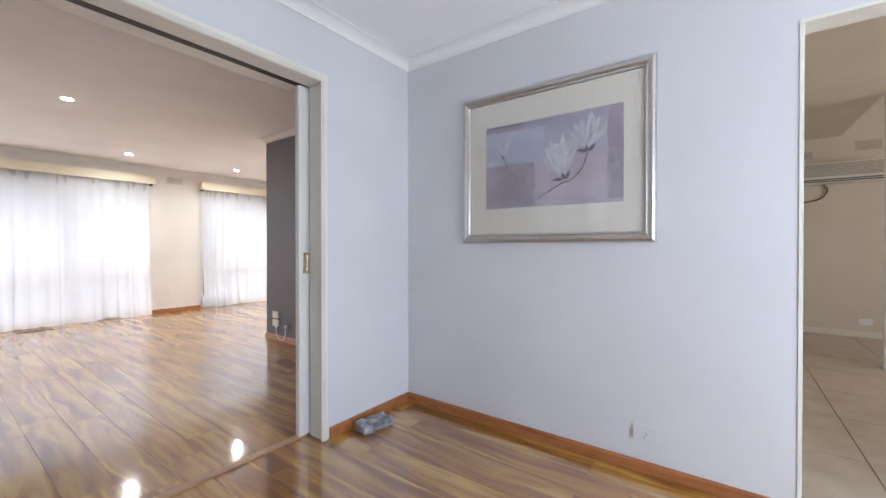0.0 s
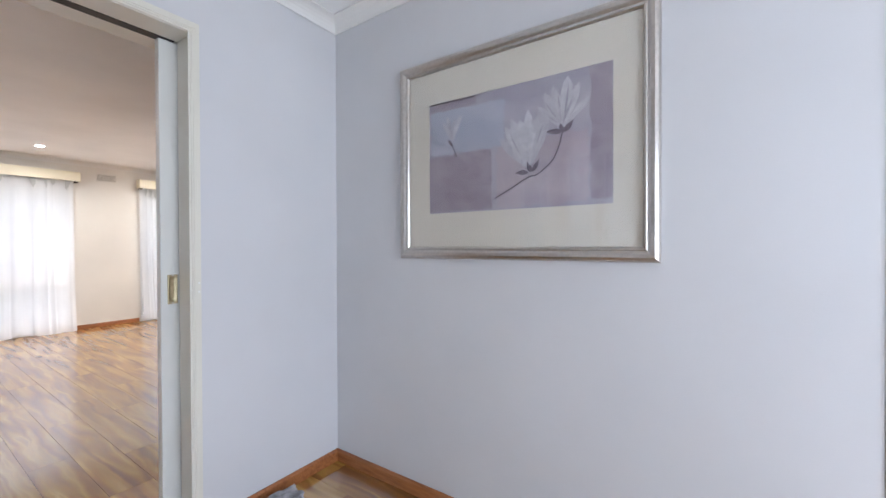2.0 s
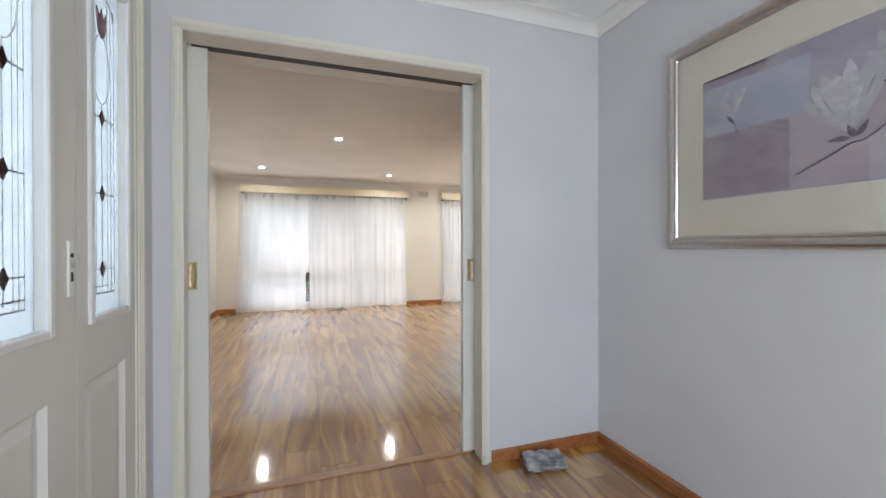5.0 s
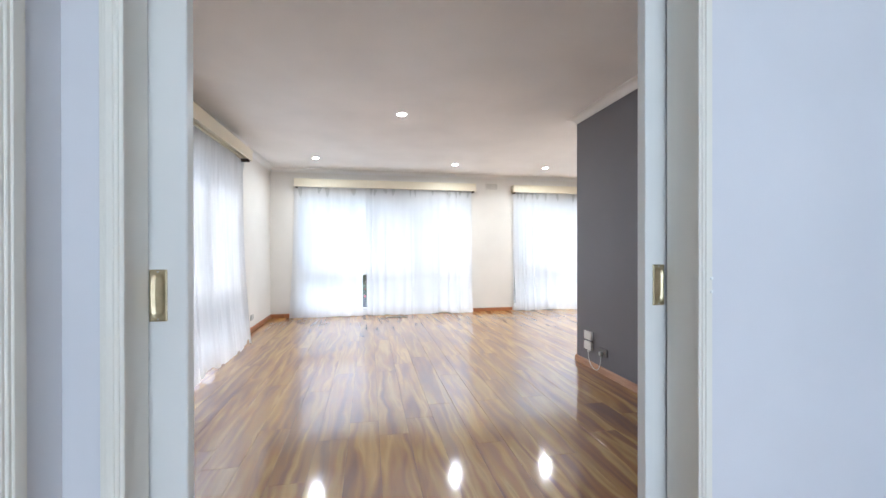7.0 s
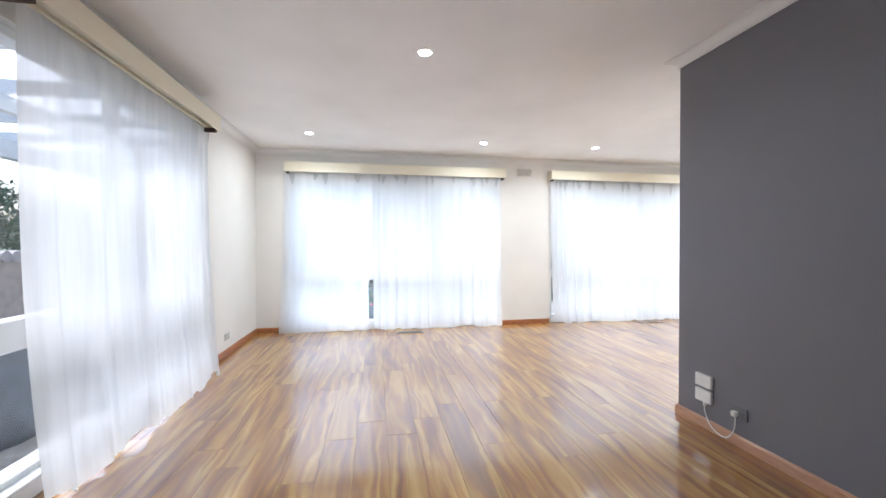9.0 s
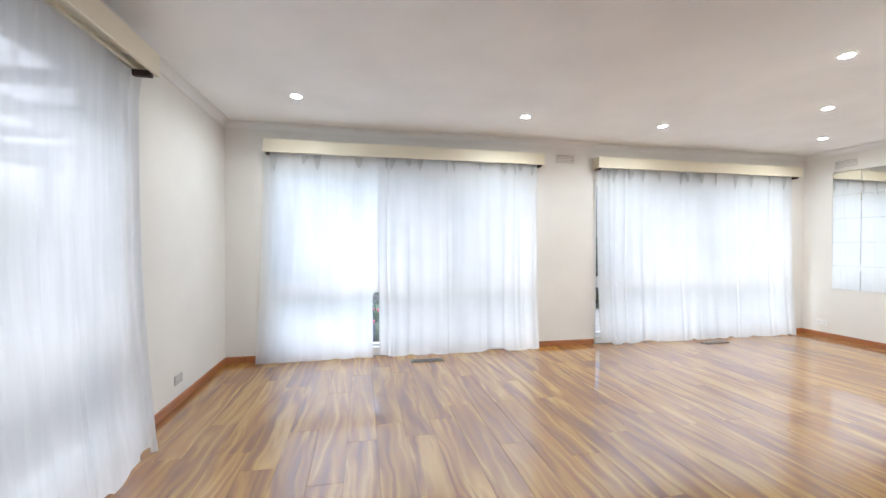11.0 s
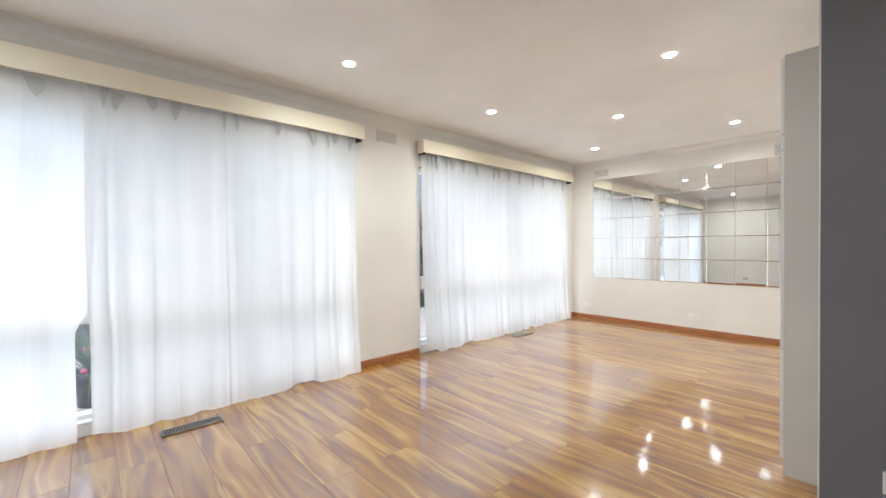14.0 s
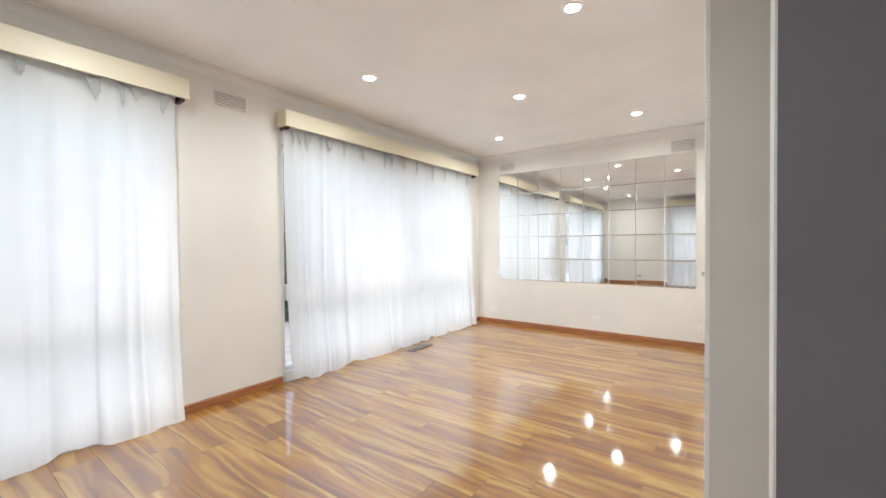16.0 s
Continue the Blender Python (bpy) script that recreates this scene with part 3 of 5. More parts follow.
front = glazed_leaf("door_1", "white panelled front door with leadlight glass, closed", "front door", -0.663, 0.155, [(-0.54, -0.335), (-0.225, -0.02)], [(-0.54, -0.335), (-0.225, -0.02)])
lock = part("lock_plate", box(-0.644, -0.622, -0.062, -0.056, 1.0, 1.15, 0.001), M_WHITE, front, "white painted lock plate with empty holes")
part("keyhole", disc(0.006, 0.002, 12, m=pose(-0.633, -0.0552, 1.11, 90, 0, 0)), M_DARKHOLE, lock)
part("latch_slot", box(-0.638, -0.628, -0.0558, -0.0548, 1.04, 1.065), M_DARKHOLE, lock)
part("lock_tongue", box(-0.64, -0.626, -0.0565, -0.049, 1.075, 1.092, 0.002), M_STEEL, lock)
glazed_leaf("window_sidelight", "white fixed sidelight panel with leadlight glass", "sidelight", -1.035, -0.669, [(-0.975, -0.745)], [(-0.955, -0.70)])
ft = empty("trim_front_door_frame", "cream painted front door frame", "door frame", kind="structure")
part("jamb", box(-1.0695, -1.037, -0.2, -0.056, 0, 2.0995, 0.002), M_TRIM, ft)
part("jamb", box(0.157, 0.1995, -0.2, -0.056, 0, 2.0995, 0.002), M_TRIM, ft)
part("mullion", box(-0.6685, -0.6635, -0.2, -0.078, 0, 2.087, 0.0005), M_TRIM, ft)
part("head", box(-1.0369, 0.1569, -0.2, -0.056, 2.0875, 2.0995, 0.002), M_TRIM, ft)
part("threshold", box(-1.0369, 0.1569, -0.2, -0.056, -0.02, 0.005, 0.002), M_SKIRT_X, ft)


# ---- windows ----
def window(name, axis, plane, out, u0, u1, z0, z1, rail, label, mullions=()):
    """A painted frame with a thick rail; plane: the wall's inner face, out: the way to outside."""
    ob = empty(name, label, "window", kind="structure")
    d0, d1 = plane + out * 0.05, plane + out * 0.13

    def bar(nm, a0, a1, b0, b1, e=0.0, mat=M_FRAME_W, bev=0.004):
        lo, hi = sorted((d0 - out * e, d1))
        bm = box(lo, hi, a0, a1, b0, b1, bev) if axis == "x" else box(a0, a1, lo, hi, b0, b1, bev)
        return part(nm, bm, mat, ob)
    f = 0.045
    bar("frame_side", u0, u0 + f, z0, z1)
    bar("frame_side", u1 - f, u1, z0, z1)
    bar("frame_head", u0 + f, u1 - f, z1 - f, z1)
    bar("frame_base", u0 + f, u1 - f, z0, z0 + f)
    bar("rail", u0 + f, u1 - f, rail[0], rail[1], 0.012)
    for mu in mullions:
        bar("mullion", mu - 0.022, mu + 0.022, z0 + f, rail[0])
        bar("mullion", mu - 0.022, mu + 0.022, rail[1], z1 - f)
    edges = [u0 + f, *[e for mu in mullions for e in (mu - 0.022, mu + 0.022)], u1 - f]
    mid = (d0 + d1) / 2
    for a, b in zip(edges[::2], edges[1::2]):
        for c, d in ((z0 + f, rail[0]), (rail[1], z1 - f)):
            bm = box(mid - 0.002, mid + 0.002, a - 0.004, b + 0.004, c - 0.004, d + 0.004) if axis == "x" else box(a - 0.004, b + 0.004, mid - 0.002, mid + 0.002, c - 0.004, d + 0.004)
            g = part("pane", bm, M_GLASS, ob, "clear glass pane")
            g.visible_shadow = False
    lo, hi = sorted((plane - out * 0.012, d0))
    part("sill", box(lo, hi, u0, u1, z0 + 0.0005, z0 + 0.018, 0.004) if axis == "x" else box(u0, u1, lo, hi, z0 + 0.0005, z0 + 0.018, 0.004), M_FRAME_W, ob)
    lo2, hi2 = sorted((plane - out * 0.001, plane - out * 0.012))
    part("apron", box(lo2, hi2, u0, u1, 0.002, z0, 0.002) if axis == "x" else box(u0, u1, lo2, hi2, 0.002, z0, 0.002), M_FRAME_W, ob)
    return ob


window("window_1", "x", XW, -1, *WIN_A, SILL, HEAD, (0.67, 0.80), "wide white painted window with a thick low rail", (1.20,))
window("window_2", "x", XW, -1, *WIN_B, SILL, HEAD, (0.67, 0.80), "wide white painted window with a thick low rail", (4.48,))
window("window_3", "y", YS, -1, *WIN_S, SILL, 2.10, (0.67, 0.81), "tall white painted window onto the carport", (-4.25,))


# ---- pelmets ----
def pelmet(axis, plane, out, proj, u0, u1, z0, z1, label):
    ob = empty("pelmet", label, "pelmet", "pelmets over the windows")
    t = 0.018
    far = plane + out * proj

    def pc(nm, a0, a1, p0, p1, b0, b1, mat=M_PELMET):
        lo, hi = sorted((p0, p1))
        return part(nm, box(lo, hi, a0, a1, b0, b1, 0.002) if axis == "x" else box(a0, a1, lo, hi, b0, b1, 0.002), mat, ob)
    pc("front_board", u0, u1, far - out * t, far, z0, z1)
    pc("end_board", u0, u0 + t, plane + out * 0.001, far - out * (t + 0.0005), z0, z1)
    pc("end_board", u1 - t, u1, plane + out * 0.001, far - out * (t + 0.0005), z0, z1)
    pc("top_board", u0 + t, u1 - t, plane + out * 0.001, far - out * (t + 0.0005), z1 - 0.016, z1 - 0.001)
    pc("curtain_rail", u0 + t + 0.01, u1 - t - 0.01, plane + out * (proj * 0.5 - 0.01), plane + out * (proj * 0.5 + 0.01), z0 + 0.02, z0 + 0.04, M_PELMET)
    for e0 in (u0 + t + 0.001, u1 - t - 0.031):
        pc("rail_bracket", e0, e0 + 0.03, plane + out * 0.012, far - out * (t + 0.006), z0 - 0.016, z0 + 0.018, M_BROWN)
    return ob


pelmet("x", XW, 1, 0.128, -0.63, 2.345, 2.095, 2.225, "long cream painted timber pelmet above the curtains")
pelmet("x", XW, 1, 0.128, 3.03, 6.02, 2.095, 2.225, "long cream painted timber pelmet above the curtains")
pelmet("y", YS, 1, 0.205, -5.19, -3.30, 2.135, 2.26, "deep cream painted pelmet above the tall window")


# ---- curtains ----
def curtain(axis, hang, out, u0, u1, top, seed, label, fold=0.105, flare=0.05, pinch=0.018, close=None, hem_rise=0.0, jag=0.02, pleats=True, swing=1.0, spread=(0.0, 0.0), wedge=(0.016, 0.042), mat=M_SHEER):
    """Hanging voile in folds. hang: its plane, out: the way into the room; close: (edge, how far it leans shut at the top)."""
    rnd = random.Random(seed)
    n = int((u1 - u0) / 0.0085)
    rows = 46
    ph, am, cuts = [], [], [u0]
    while cuts[-1] < u1:
        cuts.append(cuts[-1] + fold * rnd.choice((0.55, 0.7, 0.9, 1.2, 1.6, 2.3)) * rnd.uniform(0.85, 1.15))
        am.append(rnd.choice((0.15, 0.35, 0.6, 0.9, 1.5)) * rnd.uniform(0.8, 1.2) * swing)
        ph.append(rnd.uniform(-1.0, 1.0))
    bm = bmesh.new()
    grid = []
    for j in range(rows + 1):
        s = j / rows                       # 0 at the top
        s = s * s * 0.35 + s * 0.65
        row = []
        for i in range(n + 1):
            u = u0 + (u1 - u0) * i / n
            k = next((q for q in range(len(cuts) - 1) if cuts[q] <= u <= cuts[q + 1]), len(cuts) - 2)
            f = (u - cuts[k]) / (cuts[k + 1] - cuts[k])
            lean = ph[k] * 0.25 * s
            wave = math.sin(2 * math.pi * (f + lean)) * am[k]
            sharp = -abs(math.sin(math.pi * f)) ** 0.5 * 1.6 + 0.8
            head = max(0.0, 1 - s * (top / 0.16))
            slow = noise.noise((u * 1.3 + seed, s * 1.6, seed * 1.7))
            drift = noise.noise((u * 5.0 + seed, s * 2.2 + 4, seed * 0.7))
            crease = noise.noise((u * 9.0 + seed * 3.1, s * 1.1, seed * 0.3))
            d = head * pinch * sharp * am[k] + (1 - head) * (0.006 + 0.006 * s) * wave * (0.6 + 0.8 * abs(slow)) + 0.022 * s * slow + 0.012 * s * drift + (1 - head) * 0.007 * crease + flare * s ** 3
            uu = u + spread[0] * max(0, 1 - (u - u0) / 0.4) * s ** 1.6 + spread[1] * max(0, 1 - (u1 - u) / 0.4) * s ** 1.6 + 0.012 * s * drift + 0.25 * (1 - head) * 0.02 * math.cos(2 * math.pi * f)
            if close:
                edge, much = close
                near = max(0.0, 1 - abs(u - edge) / 0.35)
                shut = 0.66 * min(1.0, max(0.0, (0.70 - s) / 0.06)) + 0.34 * min(1.0, max(0.0, (0.62 - s) / 0.22))
                uu += much * near * shut * (1 if edge == u1 else -1)
            bot = 0.005 + hem_rise + jag * max(0, noise.noise((u * 3.1, seed, 2.0))) + 0.6 * jag * max(0, noise.noise((u * 9.0, seed, 5.0))) + 0.006 * max(0.0, wave) * am[k]
            sag = 0.012 * (1 - abs(math.sin(math.pi * f))) * head
            z = top - sag + (bot - top + sag) * s
            row.append(bm.verts.new((hang + out * d, uu, z) if axis == "x" else (uu, hang + out * d, z)))
        grid.append(row)
    for a, b in zip(grid, grid[1:]):
        for i in range(n):
            bm.faces.new((a[i], a[i + 1], b[i + 1], b[i]))
    ob = empty("curtain", label, "curtain", "sheer curtains")
    part("cloth", bm, mat, ob, smooth=True)
    # stitched pleats of the heading
    k = 0
    while pleats and k < len(cuts) - 1:
        uc = cuts[k]
        if u0 + 0.02 < uc < u1 - 0.03:
            hgt = rnd.uniform(0.08, 0.17)
            w = rnd.uniform(*wedge)
            p = bmesh.new()
            b0, b1 = rnd.uniform(0.1, 0.9), rnd.uniform(0.1, 0.9)
            skew = rnd.uniform(-0.6, 0.6) * w
            t0 = top - rnd.uniform(0.01, 0.04)
            pts = [(uc - w * (0.7 + 0.3 * b0), t0), (uc + w * (0.7 + 0.3 * b1), t0), (uc + w * 0.55 + skew, t0 - hgt * 0.6), (uc + skew, t0 - hgt), (uc - w * 0.45 + skew, t0 - hgt * 0.7)]
            dd = [0.026, 0.028, 0.03, 0.024, 0.028]
            fr = [p.verts.new((hang + out * e, u, z) if axis == "x" else (u, hang + out * e, z)) for (u, z), e in zip(pts, dd)]
            bk = [p.verts.new((hang + out * (e - 0.004), u, z) if axis == "x" else (u, hang + out * (e - 0.004), z)) for (u, z), e in zip(pts, dd)]
            p.faces.new(fr)
            p.faces.new(bk[::-1])
            for q in range(5):
                p.faces.new((fr[q], bk[q], bk[(q + 1) % 5], fr[(q + 1) % 5]))
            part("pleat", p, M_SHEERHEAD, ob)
        k += 2 if rnd.random() < 0.25 else 1
    return ob


curtain("x", XW + 0.052, 1, -0.645, 0.43, 2.115, 3, "white sheer curtain panel hanging almost flat, parted at its edge", flare=0.05, close=(0.43, 0.085), swing=0.35, spread=(-0.07, 0.0), fold=0.13, wedge=(0.032, 0.06), mat=M_SHEER_THIN)
curtain("x", XW + 0.066, 1, 0.49, 2.285, 2.115, 8, "white sheer curtain hanging in soft folds to the floor", flare=0.055, close=(0.49, 0.015), jag=0.05, swing=0.85, fold=0.13, spread=(0.0, 0.02))
curtain("x", XW + 0.056, 1, 3.045, 5.945, 2.115, 15, "white sheer curtain hanging in soft folds to the floor", flare=0.06, jag=0.06, fold=0.14, spread=(0.03, 0.02))
curtain("y", YS + 0.10, 1, -5.19, -3.36, 2.15, 21, "white sheer curtain bulging into the room, hem on the floor", flare=0.085, fold=0.13, jag=0.11, pleats=False, mat=M_SHEER_SIDE)


# ---- ceiling downlights ----
dl = empty("downlight", "white recessed ceiling downlight, switched on", "downlight", "ceiling downlights")
part("trim_ring", ring(0.037, 0.053, 0.006), M_WHITE, dl)
lens = bmesh.new()
bmesh.ops.create_uvsphere(lens, u_segments=24, v_segments=12, radius=0.0365)
bmesh.ops.bisect_plane(lens, geom=lens.verts[:] + lens.edges[:] + lens.faces[:], plane_co=(0, 0, 0), plane_no=(0, 0, 1), clear_outer=True)
bmesh.ops.scale(lens, vec=(1, 1, 0.2), verts=lens.verts)
bmesh.ops.translate(lens, vec=(0, 0, -0.002), verts=lens.verts)
part("lens", lens, M_LAMP, dl, "glowing domed lamp face", smooth=True)
LAMPS = [(-4.03, 0.845), (-6.05, -0.205), (-6.13, 1.835), (-6.115, 3.315), (-5.366, 4.346), (-6.126, 5.417), (-4.6, 3.351), (-4.636, 5.438)]
for k, (lx, ly) in enumerate(LAMPS):
    if k == 0:
        dl.location = (lx, ly, CEIL - 0.0005)
    else:
        copy_thing(dl, pose(lx, ly, CEIL - 0.0005))
    la = bpy.data.lights.new("downlight_beam", "AREA")
    la.shape, la.size, la.energy, la.color = "DISK", 0.05, LAMP_W, (1.0, 0.92, 0.80)
    la.spread = radians(160)
    new("downlight_beam", la).location = (lx, ly, CEIL - 0.0108)


# ---- wall and floor vents, sockets ----
def louvre(label, w, h, slats, m, mat=M_LIVING, dark=None, name="wall_vent", fill=0.4):
    """A flat vent with a frame and slats, its face towards local -y."""
    ob = empty(name, label, "vent", "air vents")
    if dark:
        part("backing", box(-w / 2 + 0.004, w / 2 - 0.004, -0.003, -0.001, -h / 2 + 0.004, h / 2 - 0.004), dark, ob)
    fr = bmesh.new()
    e = 0.008
    box(-w / 2, w / 2, -0.008, -0.001, h / 2 - e, h / 2, 0.001, fr)
    box(-w / 2, w / 2, -0.008, -0.001, -h / 2, -h / 2 + e, 0.001, fr)
    box(-w / 2, -w / 2 + e, -0.008, -0.001, -h / 2 + e, h / 2 - e, 0.001, fr)
    box(w / 2 - e, w / 2, -0.008, -0.001, -h / 2 + e, h / 2 - e, 0.001, fr)
    part("frame", fr, mat, ob)
    for k in range(slats):
        z = -h / 2 + e + (h - 2 * e) * (k + 0.5) / slats
        sl = box(-w / 2 + e, w / 2 - e, -0.009, -0.002, -0.002, 0.002 + fill * (h - 2 * e) / slats, 0.001)
        bmesh.ops.transform(sl, matrix=pose(0, 0, z, 18), verts=sl.verts)
        part("slat", sl, mat, ob)
    ob.matrix_world = m
    return ob


M_SLOT = plain("shaded vent cavity", (0.30, 0.28, 0.25), 0.8)
louvre("plaster air vent with level slots, painted like the wall", 0.235, 0.115, 6, pose(XW, 2.665, 2.205, 0, 0, 90), M_LIVING, M_SLOT)
louvre("plaster air vent with level slots, painted like the wall", 0.235, 0.14, 7, pose(-4.31, YN, 2.20, 0, 0, 0), M_LIVING, M_SLOT)
louvre("plaster air vent with level slots, painted like the wall", 0.235, 0.11, 6, pose(-6.42, YN, 2.215, 0, 0, 0), M_LIVING, M_SLOT)
M_BRONZE = plain("grey bronze register metal", (0.30, 0.28, 0.25), 0.4, 0.5)
louvre("bronze metal heating register set in the floor", 0.095, 0.33, 22, pose(-6.595, 0.97, 0.0015, -90, 0, 0), M_BRONZE, M_DARKHOLE, "floor_vent", 0.12)
louvre("bronze metal heating register set in the floor", 0.095, 0.35, 24, pose(-6.66, 4.555, 0.0015, -90, 0, 0), M_BRONZE, M_DARKHOLE, "floor_vent", 0.12)


def socket(m, label="white double power socket on the wall", mat=M_WHITE, w=0.115, h=0.07, double=True):
    ob = empty("power_socket", label, "socket", "power sockets")
    part("plate", box(-w / 2, w / 2, -0.010, -0.0005, -h / 2, h / 2, 0.003, seg=2), mat, ob)
    for sx in ((-1, 1) if double else (0,)):
        for a, (px, pz) in ((25, (-0.007, 0.0)), (-25, (0.007, 0.0)), (0, (0, -0.014))):
            pin = box(-0.0012, 0.0012, -0.0108, -0.0095, -0.004, 0.004)
            bmesh.ops.transform(pin, matrix=pose(sx * w * 0.26 + px, 0, pz - 0.005, 0, a, 0), verts=pin.verts)
            part("slot", pin, M_DARKHOLE, ob)
        part("switch", box(sx * w * 0.26 - 0.005, sx * w * 0.26 + 0.005, -0.013, -0.0095, 0.016, 0.026, 0.001), mat, ob)
    ob.matrix_world = m
    return ob


# white plastic with the south wall's shade put into its colour
M_SOCK_SHADE = plain("white plastic greyed for shade", (0.50, 0.50, 0.485), 0.35, 0, 30, 0.06)
socket(pose(-5.88, YS, 0.19, 0, 0, 180), "white double power socket on the wall, greyed for shade", M_SOCK_SHADE)
socket(pose(-2.79, YS, 0.142, 0, 0, 180), "white double power socket on the wall, greyed for shade", M_SOCK_SHADE)
socket(pose(-6.655, YN, 0.195))
socket(pose(-5.223, YN, 0.205), w=0.09)
socket(pose(-4.113, YN, 0.205))
socket(pose(0.34, YP, 0.20), "pale single power socket on the blue grey wall", M_HALL, w=0.1, double=False)
socket(pose(-3.385, YDARK, 0.195), "charcoal painted double socket on the dark wall", M_GREYPL)


def wall_plate(z):
    ob = empty("wall_box", "small white phone box on the charcoal wall", "phone socket", "white phone boxes", at=(-3.612, YDARK, z))
    part("cover", box(-0.058, 0.058, -0.022, -0.0005, -0.038, 0.038, 0.004, seg=2), M_WHITE, ob)
    part("seam", box(-0.0585, 0.0585, -0.010, -0.0085, -0.0385, 0.0385), M_GREYPL, ob)
    return ob


wall_plate(0.297)
wall_plate(0.203)
cable = empty("phone_cable", "thin white cable looped between two wall sockets", "cable")
part("cord", tube(curve_through([(-3.60, YDARK - 0.018, 0.165), (-3.595, YDARK - 0.02, 0.11), (-3.56, YDARK - 0.025, 0.055), (-3.50, YDARK - 0.03, 0.025), (-3.43, YDARK - 0.035, 0.03), (-3.385, YDARK - 0.038, 0.085),
                                 (-3.375, YDARK - 0.034, 0.15), (-3.395, YDARK - 0.022, 0.185)]), 0.0035, 8), M_WHITE, cable, smooth=True)
part("plug", box(-3.405, -3.375, YDARK - 0.04, YDARK - 0.0105, 0.17, 0.20, 0.004), M_WHITE, cable)
part("jack", box(-3.607, -3.592, YDARK - 0.026, YDARK - 0.008, 0.145, 0.166, 0.002), M_WHITE, cable)

# ---- mirror tiles on the north wall ----
mir = empty("mirror", "large grid of silvery mirror squares on a white wall", "mirror", at=(-6.553, YN, 0.64))
TS, COLS, ROWS_M = 0.2957, 8, 5


def mirror_tile():
    bm = bmesh.new()
    h, t, bv, d = TS / 2 - 0.0006, 0.005, 0.006, 0.0012
    rows = []
    for ins, y in ((0, -0.0005), (0, -t + d), (bv, -t)):
        rows.append([bm.verts.new(p) for p in ((-h + ins, y, -h + ins), (h - ins, y, -h + ins), (h - ins, y, h - ins), (-h + ins, y, h - ins))])
    for r0, r1 in zip(rows, rows[1:]):
        for k in range(4):
            bm.faces.new((r0[k], r0[(k + 1) % 4], r1[(k + 1) % 4], r1[k]))
    bm.faces.new(rows[-1])
    bm.faces.new(rows[0][::-1])
    return finish("mirror_tile", bm, M_MIRROR)


tile_mesh = mirror_tile()
rnd = random.Random(5)
for c in range(COLS):
    for r in range(ROWS_M):
        ob = new("mirror_tile", tile_mesh)
        ob.parent = mir
        ob.location = (TS * (c + 0.5), -0.0015, TS * (r + 0.5))
        ob.rotation_euler = (radians(rnd.uniform(-0.12, 0.12)), 0, radians(rnd.uniform(-0.12, 0.12)))
part("backing", box(0, TS * COLS, -0.0012, -0.0004, 0, TS * ROWS_M), M_DARKHOLE, mir)

# ---- tall cabinet beyond the charcoal wall ----
cab = empty("tall_cabinet", "tall pale grey pantry cabinet, doors shut", "cabinet")
part("side_panel", box(-3.985, -3.803, 3.004, 3.022, 0.0, 2.06, 0.0015), M_CAB, cab)
part("body", box(-3.98, -3.804, 3.0225, 3.60, 0.07, 2.058, 0.001), M_CAB, cab)
part("plinth", box(-3.955, -3.804, 3.0225, 3.60, 0.001, 0.069), M_CAB, cab)
for y0, y1 in ((3.026, 3.31), (3.314, 3.598)):
    d = part("door", box(-4.001, -3.9835, y0, y1, 0.075, 2.055, 0.002), M_FRAME_W, cab, "white cabinet door")
    part("knob", disc(0.009, 0.02, 14, m=pose(-4.011, y0 + 0.03 if y0 > 3.1 else y1 - 0.03, 1.0, 0, 90, 0)), M_STEEL, d)
for z in (0.62, 1.60, 1.68):
    part("hinge_cap", disc(0.006, 0.004, 10, m=pose(-3.994, 3.024, z, 90, 0, 0)), M_STEEL, cab)

# ---- framed print ----
PX0, PX1, PZ0, PZ1 = -0.704, 0.388, 1.122, 2.014
pic = empty("picture", "magnolia print in a wide pewter frame behind glass", "picture", at=(0, 0, 0))
fw, yb = 0.052, YP - 0.002
bm = bmesh.new()
prof = [(0.0, 0.0), (0.0, 0.014), (0.006, 0.022), (0.016, 0.027), (0.028, 0.024), (0.038, 0.017), (0.042, 0.019), (0.048, 0.017), (fw, 0.010), (fw, 0.0)]
rows = []
for ins, d in prof:
    rows.append([bm.verts.new(p) for p in ((PX0 + ins, yb - d, PZ0 + ins), (PX1 - ins, yb - d, PZ0 + ins), (PX1 - ins, yb - d, PZ1 - ins), (PX0 + ins, yb - d, PZ1 - ins))])
for r0, r1 in zip(rows, rows[1:] + rows[:1]):
    for k in range(4):
        bm.faces.new((r0[k], r0[(k + 1) % 4], r1[(k + 1) % 4], r1[k]))
part("frame", bm, M_CHROME, pic, "brushed pewter picture moulding")
ix0, ix1, iz0, iz1 = PX0 + fw, PX1 - fw, PZ0 + fw, PZ1 - fw
ax0, ax1, az0, az1 = -0.54, 0.243, 1.325, 1.818
part("mat", panel("y", yb - 0.003, yb - 0.001, ix0, ix1, iz0, iz1, [(ax0, ax1, az0, az1)]), M_MAT, pic, "ivory mat board")
g = part("glass", box(ix0, ix1, yb - 0.0085, yb - 0.0065, iz0, iz1), M_PICGLASS, pic, "glossy picture glass")
g.visible_shadow = False


